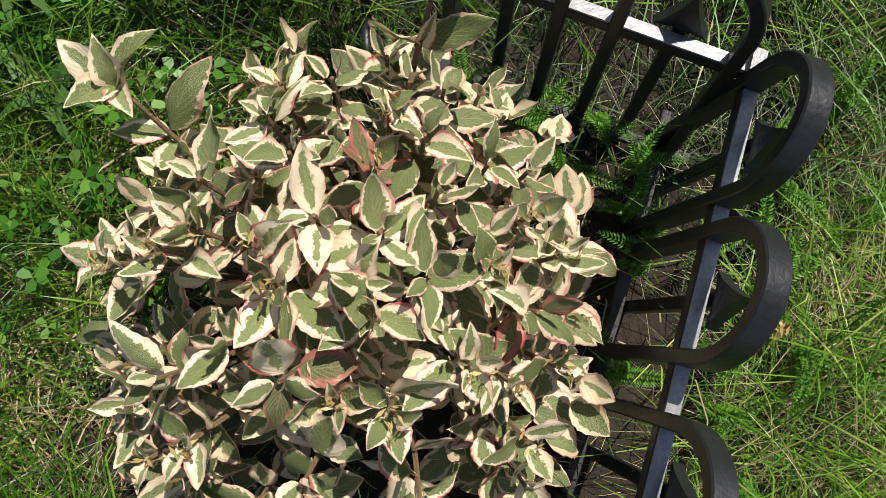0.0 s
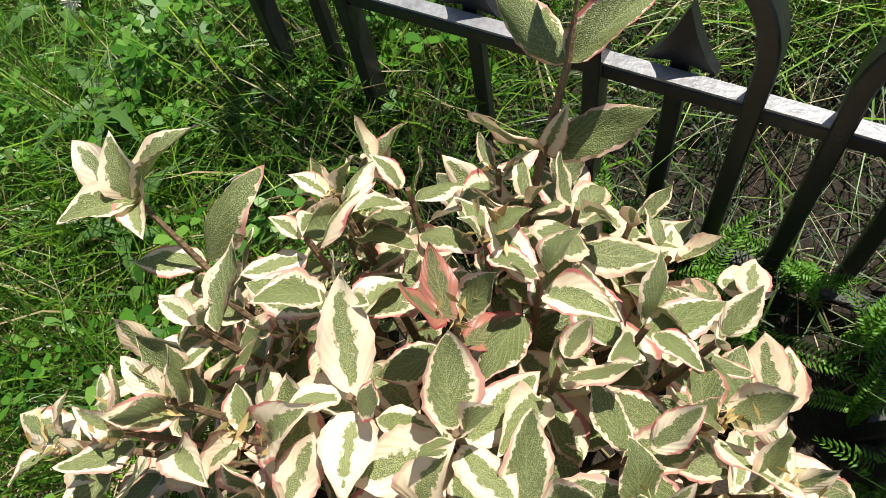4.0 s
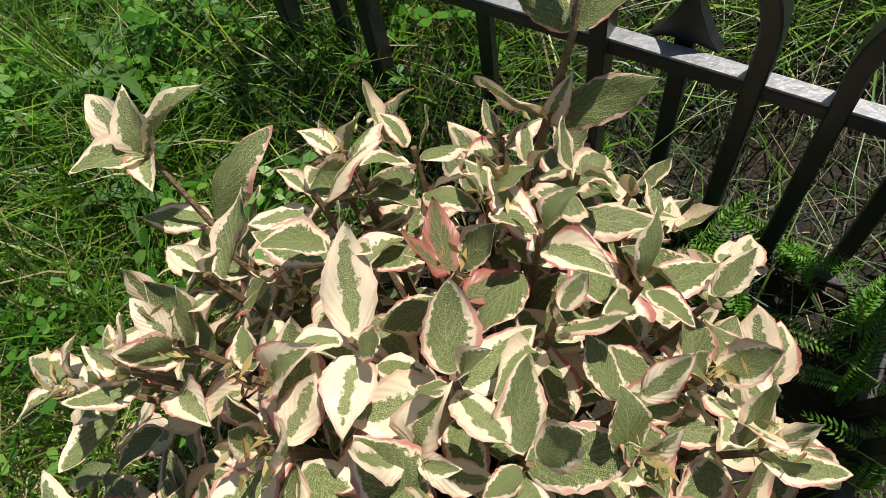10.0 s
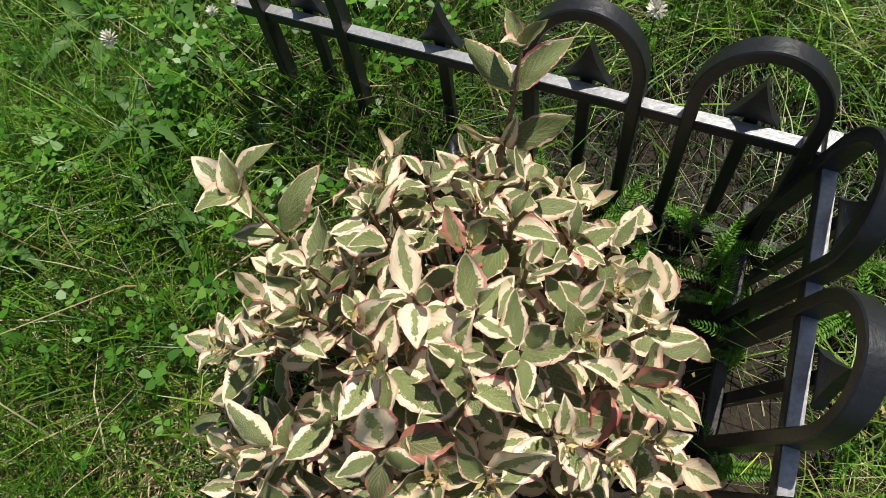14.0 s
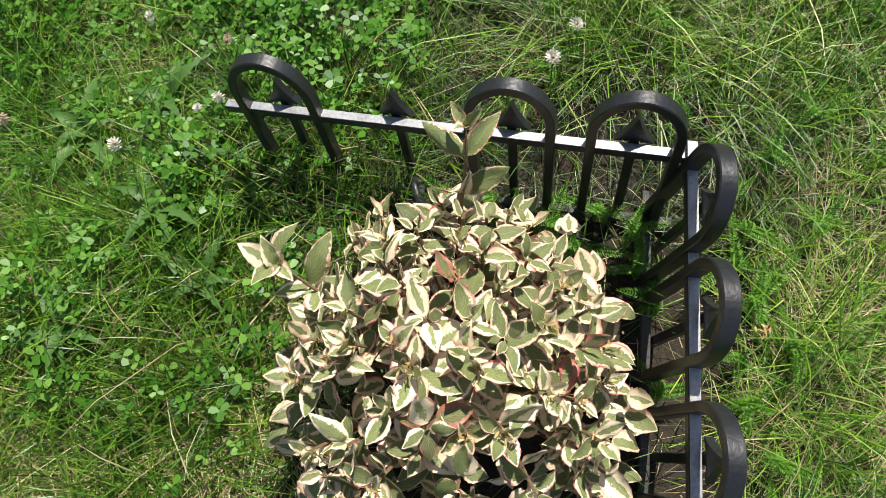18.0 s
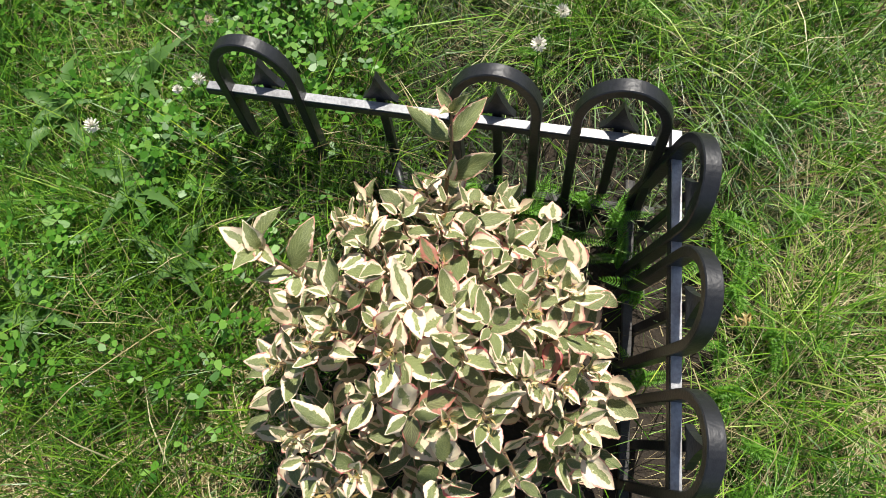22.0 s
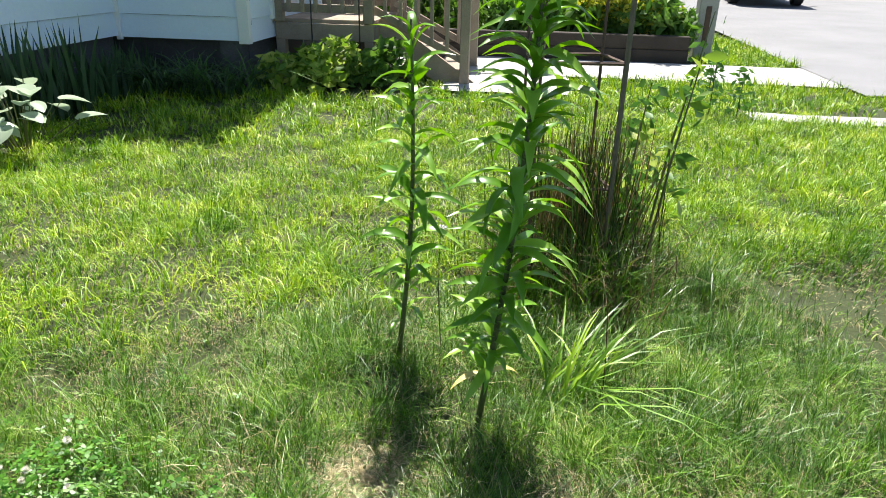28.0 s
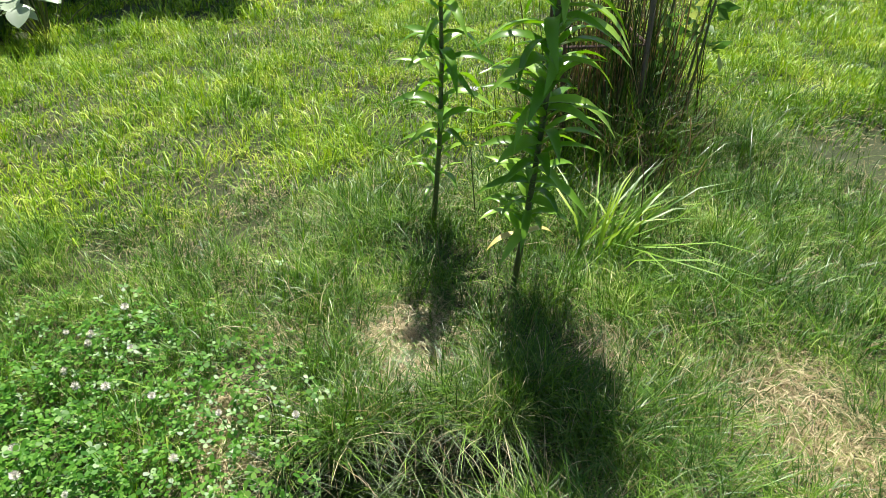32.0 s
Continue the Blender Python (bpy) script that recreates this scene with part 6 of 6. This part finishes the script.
def house(name, x, y, turn, w, d, h, rise, wall, roof_mat, label, windows, base=None, overhang=0.3):
    z = float(ground_z(x, y)) if base is None else base
    ob = thing(name, Matrix.Translation((x, y, z)) @ Matrix.Rotation(turn, 4, "Z"), label, "house")
    part("wall", boxes([((0, 0, h / 2 - 0.5), (w, d, h + 1))]), wall, ob)
    bm = bmesh.new()
    o = overhang
    A = [bm.verts.new(p) for p in ((-w / 2 - o, -d / 2 - o, h - 0.05), (w / 2 + o, -d / 2 - o, h - 0.05), (w / 2 + o, d / 2 + o, h - 0.05), (-w / 2 - o, d / 2 + o, h - 0.05), (-w / 2 + d * 0.35, 0, h + rise), (w / 2 - d * 0.35, 0, h + rise))]
    for f in ((0, 1, 5, 4), (1, 2, 5), (2, 3, 4, 5), (3, 0, 4), (3, 2, 1, 0)):
        bm.faces.new([A[i] for i in f])
    part("roof", bm, roof_mat, ob)
    part("eave_trim", boxes([((0, -d / 2 - o, h - 0.06), (w + 2 * o, 0.04, 0.16)), ((w / 2 + o, 0, h - 0.06), (0.04, d + 2 * o, 0.16)), ((-w / 2 - o, 0, h - 0.06), (0.04, d + 2 * o, 0.16))]), "trim", ob)
    for face, u_, z_, ww, hh in windows:
        win = part("window", boxes([((u_, -d / 2 - 0.02, z_), (ww + 0.16, 0.06, hh + 0.16)) if face == "f" else ((w / 2 + 0.02, u_, z_), (0.06, ww + 0.16, hh + 0.16))], 0.01), "trim", ob)
        part("pane", boxes([((u_, -d / 2 - 0.045, z_), (ww, 0.03, hh)) if face == "f" else ((w / 2 + 0.045, u_, z_), (0.03, ww, hh))]), "glass", win)
    return ob


TURN = -math.atan2(0.42, 0.907)
x, y = loc(-4.4, 14.9)
house("neighbour_house", x, y, TURN, 5.0, 7.2, 2.2, 1.5, "cream", "shingle", "cream bungalow with a reddish-brown shingle roof", [("s", -2.6, 1.6, 0.7, 1.0), ("s", -1.2, 1.35, 0.8, 1.6), ("s", 1.2, 1.6, 0.8, 1.0)])
x, y = loc(-1.7, 18.6)
house("neighbour_house", x, y, TURN, 2.4, 3.0, 2.2, 1.3, "cream", "shingle", "cream gabled wing of the neighbouring bungalow", [("f", 0.3, 1.4, 0.6, 1.2), ("s", 0, 1.4, 0.7, 1.1)])
house("white_house", 8.9, 30.2, -0.25, 10.5, 8.0, 4.6, 0.9, "trim", "grey_roof", "large white two-storey house behind the trees", [("f", -3.0, 3.4, 1.0, 1.0), ("f", 0.0, 3.4, 1.0, 1.0), ("f", 3.2, 3.4, 1.2, 1.0), ("f", -2.0, 1.2, 1.0, 1.1), ("f", 2.4, 1.2, 1.0, 1.1)])
house("white_house", 45.5, 32.0, -0.75, 9.0, 8.0, 5.0, 1.0, "trim", "grey_roof", "white two-storey house with dark shutters uphill", [("f", -3.2, 3.0, 0.9, 1.1), ("f", -0.6, 3.0, 0.9, 1.1), ("f", 2.4, 3.0, 0.9, 1.1)])
house("grey_house", 42.0, 41.0, -0.7, 7.0, 6.0, 2.4, 1.4, "siding", "grey_roof", "pale grey house half hidden by trees", [("f", -1.2, 1.7, 0.9, 0.9), ("f", 1.5, 1.7, 0.9, 0.9)])
x, y = 21.5, 24.8
up = thing("utility_pole", Matrix.Translation((x, y, float(ground_z(x, y)))), "tall wooden utility pole beside the road", "pole")
bm = bmesh.new()
tube(bm, [(0, 0, -0.2), (0, 0, 5), (0, 0, 10.5)], [0.07, 0.06, 0.05], 9)
part("shaft", bm, "pole", up)
part("cross_arm", boxes([((0, 0, 9.9), (1.8, 0.1, 0.12))]), "pole", up)
wires = thing("power_lines", Matrix(), "thin overhead power lines", "cable")
for k in range(3):
    a, b = Vector((21.5, 24.8, 9.6 - 0.5 * k)), Vector((-1.2, 17.0, 4.4 - 0.5 * k))
    bm = bmesh.new()
    tube(bm, [a.lerp(b, float(s)) - Vector((0, 0, 1.0 * math.sin(math.pi * s))) for s in np.linspace(0, 1, 14)], 0.013, 4, False)
    part("cable", bm, "rubber", wires)


def loft(bm, stations, sides=20, power=3.2):
    """A closed rounded hull through stations (y, half width, bottom, top)."""
    rings = []
    for y, hw, z0, z1 in stations:
        ring = []
        for k in range(sides):
            t = 2 * math.pi * (k + 0.5) / sides
            c, s_ = math.cos(t), math.sin(t)
            ring.append(bm.verts.new((hw * math.copysign(abs(c) ** (2 / power), c), y, (z0 + z1) / 2 + (z1 - z0) / 2 * math.copysign(abs(s_) ** (2 / power), s_))))
        rings.append(ring)
    for r0, r1 in zip(rings, rings[1:]):
        for k in range(sides):
            bm.faces.new((r0[k], r0[(k + 1) % sides], r1[(k + 1) % sides], r1[k]))
    bm.faces.new(rings[0]), bm.faces.new(rings[-1][::-1])
    bmesh.ops.recalc_face_normals(bm, faces=bm.faces)
    return bm


def vehicle(m, label, pickup, paint="truck", name="pickup_truck"):
    """A parked vehicle, nose along -y, standing on z = 0."""
    ob = thing(name, m, label, "truck" if pickup else "car")
    L, Wd = (5.4, 1.92) if pickup else (4.5, 1.78)
    zt = 1.82 if pickup else 1.48
    hood, belt = (1.16, 1.20) if pickup else (0.92, 0.95)
    n0, w = -L / 2, Wd / 2
    bm = bmesh.new()
    loft(bm, [(n0, w * 0.92, 0.32, hood - 0.10), (n0 + 0.10, w * 0.97, 0.28, hood - 0.03), (n0 + 0.6, w, 0.27, hood + 0.02), (n0 + 1.3, w, 0.27, belt + 0.02), (0.4, w, 0.27, belt), (L / 2 - 0.1, w, 0.32, belt), (L / 2, w * 0.95, 0.40, belt - 0.04)], 24, 5.0)
    part("body", bm, paint, ob, smooth=True)
    bm = bmesh.new()
    loft(bm, [(n0 + 0.10, w * 0.62, hood - 0.12, hood - 0.005), (n0 + 0.45, w * 0.70, hood - 0.10, hood + 0.045), (n0 + 1.30, w * 0.76, belt - 0.10, belt + 0.055)], 16, 4.0)
    part("hood", bm, paint, ob, smooth=True)
    c0, c1 = n0 + 1.25, (L / 2 - 1.70 if pickup else L / 2 - 0.5)
    bm = bmesh.new()
    loft(bm, [(c0, w - 0.08, belt - 0.05, belt + 0.03), (c0 + 0.35, w - 0.12, belt - 0.05, belt + 0.33 * (zt - belt) / 0.62), (c0 + 0.75, w - 0.17, belt - 0.05, zt - 0.03), (c0 + 1.1, w - 0.18, belt - 0.05, zt), (c1 - 0.35, w - 0.18, belt - 0.05, zt - 0.01), (c1, w - 0.14, belt - 0.05, belt + 0.25)], 24, 5.5)
    part("cab", bm, paint, ob, smooth=True)
    bm = bmesh.new()
    vs = [bm.verts.new(p) for p in ((-w + 0.16, c0 - 0.10, belt + 0.055), (0, c0 - 0.10, belt + 0.055), (w - 0.16, c0 - 0.10, belt + 0.055), (w - 0.25, c0 + 0.58, zt - 0.06), (0, c0 + 0.58, zt - 0.06), (-w + 0.25, c0 + 0.58, zt - 0.06))]
    bm.faces.new((vs[0], vs[2], vs[3], vs[5]))
    bmesh.ops.solidify(bm, geom=bm.faces[:], thickness=0.012)
    for v in (vs[1], vs[4]):
        bm.verts.remove(v)
    screen = part("windscreen", bm, "screen_glass", ob)
    for sx in (-1, 1):
        part("wiper", boxes([((sx * 0.30, c0 - 0.07, belt + 0.10), (0.55, 0.02, 0.02), Matrix.Rotation(sx * 0.12, 4, "Y"))]), "rubber", screen)
        for j, (ya, yb) in enumerate(((c0 + 0.42, c0 + 1.25), (c0 + 1.33, c1 - 0.30))):
            bm = bmesh.new()
            lead = 0.30 if j == 0 else 0.0
            vs = [bm.verts.new((sx * (w - 0.105 - (z - belt) * 0.09 / (zt - belt)), y, z)) for y, z in ((ya, belt + 0.06), (yb, belt + 0.06), (yb, zt - 0.13), (ya + lead, zt - 0.13))]
            bm.faces.new(vs)
            bmesh.ops.solidify(bm, geom=bm.faces[:], thickness=0.01)
            part("side_window", bm, "glass", ob)
            part("door_handle", boxes([((sx * (w + 0.005), yb - 0.16, belt - 0.10), (0.03, 0.14, 0.03))], 0.006), paint, ob)
        mirror = part("mirror", boxes([((sx * (w + 0.13), c0 + 0.34, belt + 0.13), (0.22, 0.11, 0.20))], 0.035), paint, ob)
        part("mirror_arm", boxes([((sx * (w + 0.0), c0 + 0.36, belt + 0.06), (0.14, 0.05, 0.04))], 0.01), paint, mirror)
        light = part("headlight", boxes([((sx * (w - 0.20), n0 + 0.015, hood - 0.24), (0.30, 0.10, 0.22), Matrix.Rotation(sx * 0.25, 4, "Z"))], 0.02), "lens", ob)
        part("lamp_bezel", boxes([((sx * (w - 0.20), n0 - 0.012, hood - 0.345), (0.31, 0.06, 0.03), Matrix.Rotation(sx * 0.25, 4, "Z"))], 0.006), "rubber", light)
        part("fog_lamp", boxes([((sx * (w - 0.22), n0 - 0.045, 0.60), (0.14, 0.05, 0.08))], 0.01), "lens", ob)
        for yy in (n0 + 0.88, L / 2 - 1.0):
            bm = bmesh.new()
            tube(bm, [(sx * (w - 0.26), yy, 0.37), (sx * (w - 0.235), yy, 0.37), (sx * (w - 0.02), yy, 0.37), (sx * (w + 0.012), yy, 0.37)], [0.34, 0.37, 0.37, 0.33], 22)
            wheel = part("wheel", bm, "rubber", ob)
            bm = bmesh.new()
            tube(bm, [(sx * (w + 0.008), yy, 0.37), (sx * (w + 0.022), yy, 0.37)], 0.22, 14)
            part("rim", bm, "metal", wheel)
            bm = bmesh.new()
            arc = [(sx * (w + 0.004), yy + 0.43 * math.cos(t), 0.37 + 0.43 * math.sin(t)) for t in np.linspace(0.0, math.pi, 11)]
            tube(bm, arc, 0.035, 6)
            part("wheel_arch", bm, paint if not pickup else "rubber", ob)
    gw = 1.20 if pickup else 0.9
    grille = part("grille", boxes([((0, n0 - 0.02, hood - 0.25), (gw, 0.08, 0.38))], 0.03), "chrome" if pickup else "rubber", ob)
    for k in range(4):
        part("slot", boxes([((0, n0 - 0.058, hood - 0.375 + 0.083 * k), (gw - 0.12, 0.02, 0.050))]), "rubber", grille)
    if pickup:
        part("badge", boxes([((0, n0 - 0.075, hood - 0.25), (0.26, 0.012, 0.07))]), "red", grille, "plain red badge")
    part("bumper", boxes([((0, n0 - 0.03, 0.50), (Wd - 0.08, 0.16, 0.36))], 0.05), paint, ob)
    part("air_intake", boxes([((0, n0 - 0.112, 0.54), (0.86, 0.02, 0.12))], 0.008), "rubber", ob)
    part("number_plate", boxes([((0, n0 - 0.118, 0.66), (0.30, 0.012, 0.13))]), "dark_timber", ob)
    if pickup:
        part("roof_rack", boxes([((0, c0 + 1.5, zt + 0.07), (1.3, 1.1, 0.04)), ((-0.5, c0 + 1.5, zt + 0.03), (0.05, 1.0, 0.06)), ((0.5, c0 + 1.5, zt + 0.03), (0.05, 1.0, 0.06))]), "rubber", ob)
    return ob


x, y = 15.85, 17.85
pitch = Matrix.Rotation(math.atan(0.016), 4, "X")
vehicle(Matrix.Translation((x, y, float(ground_z(x, y)) + 0.04)) @ Matrix.Rotation(TURN - 0.12, 4, "Z") @ pitch, "black pickup truck with chrome grille parked facing downhill", True)
for x, y, a in ((29.2, 28.0, -0.85), (33.0, 27.2, -0.85), (15.5, 24.5, -0.5)):
    vehicle(Matrix.Translation((x, y, float(ground_z(x, y)) + 0.06)) @ Matrix.Rotation(a, 4, "Z"), "dark parked car seen far up the road", False, "truck", "parked_car")
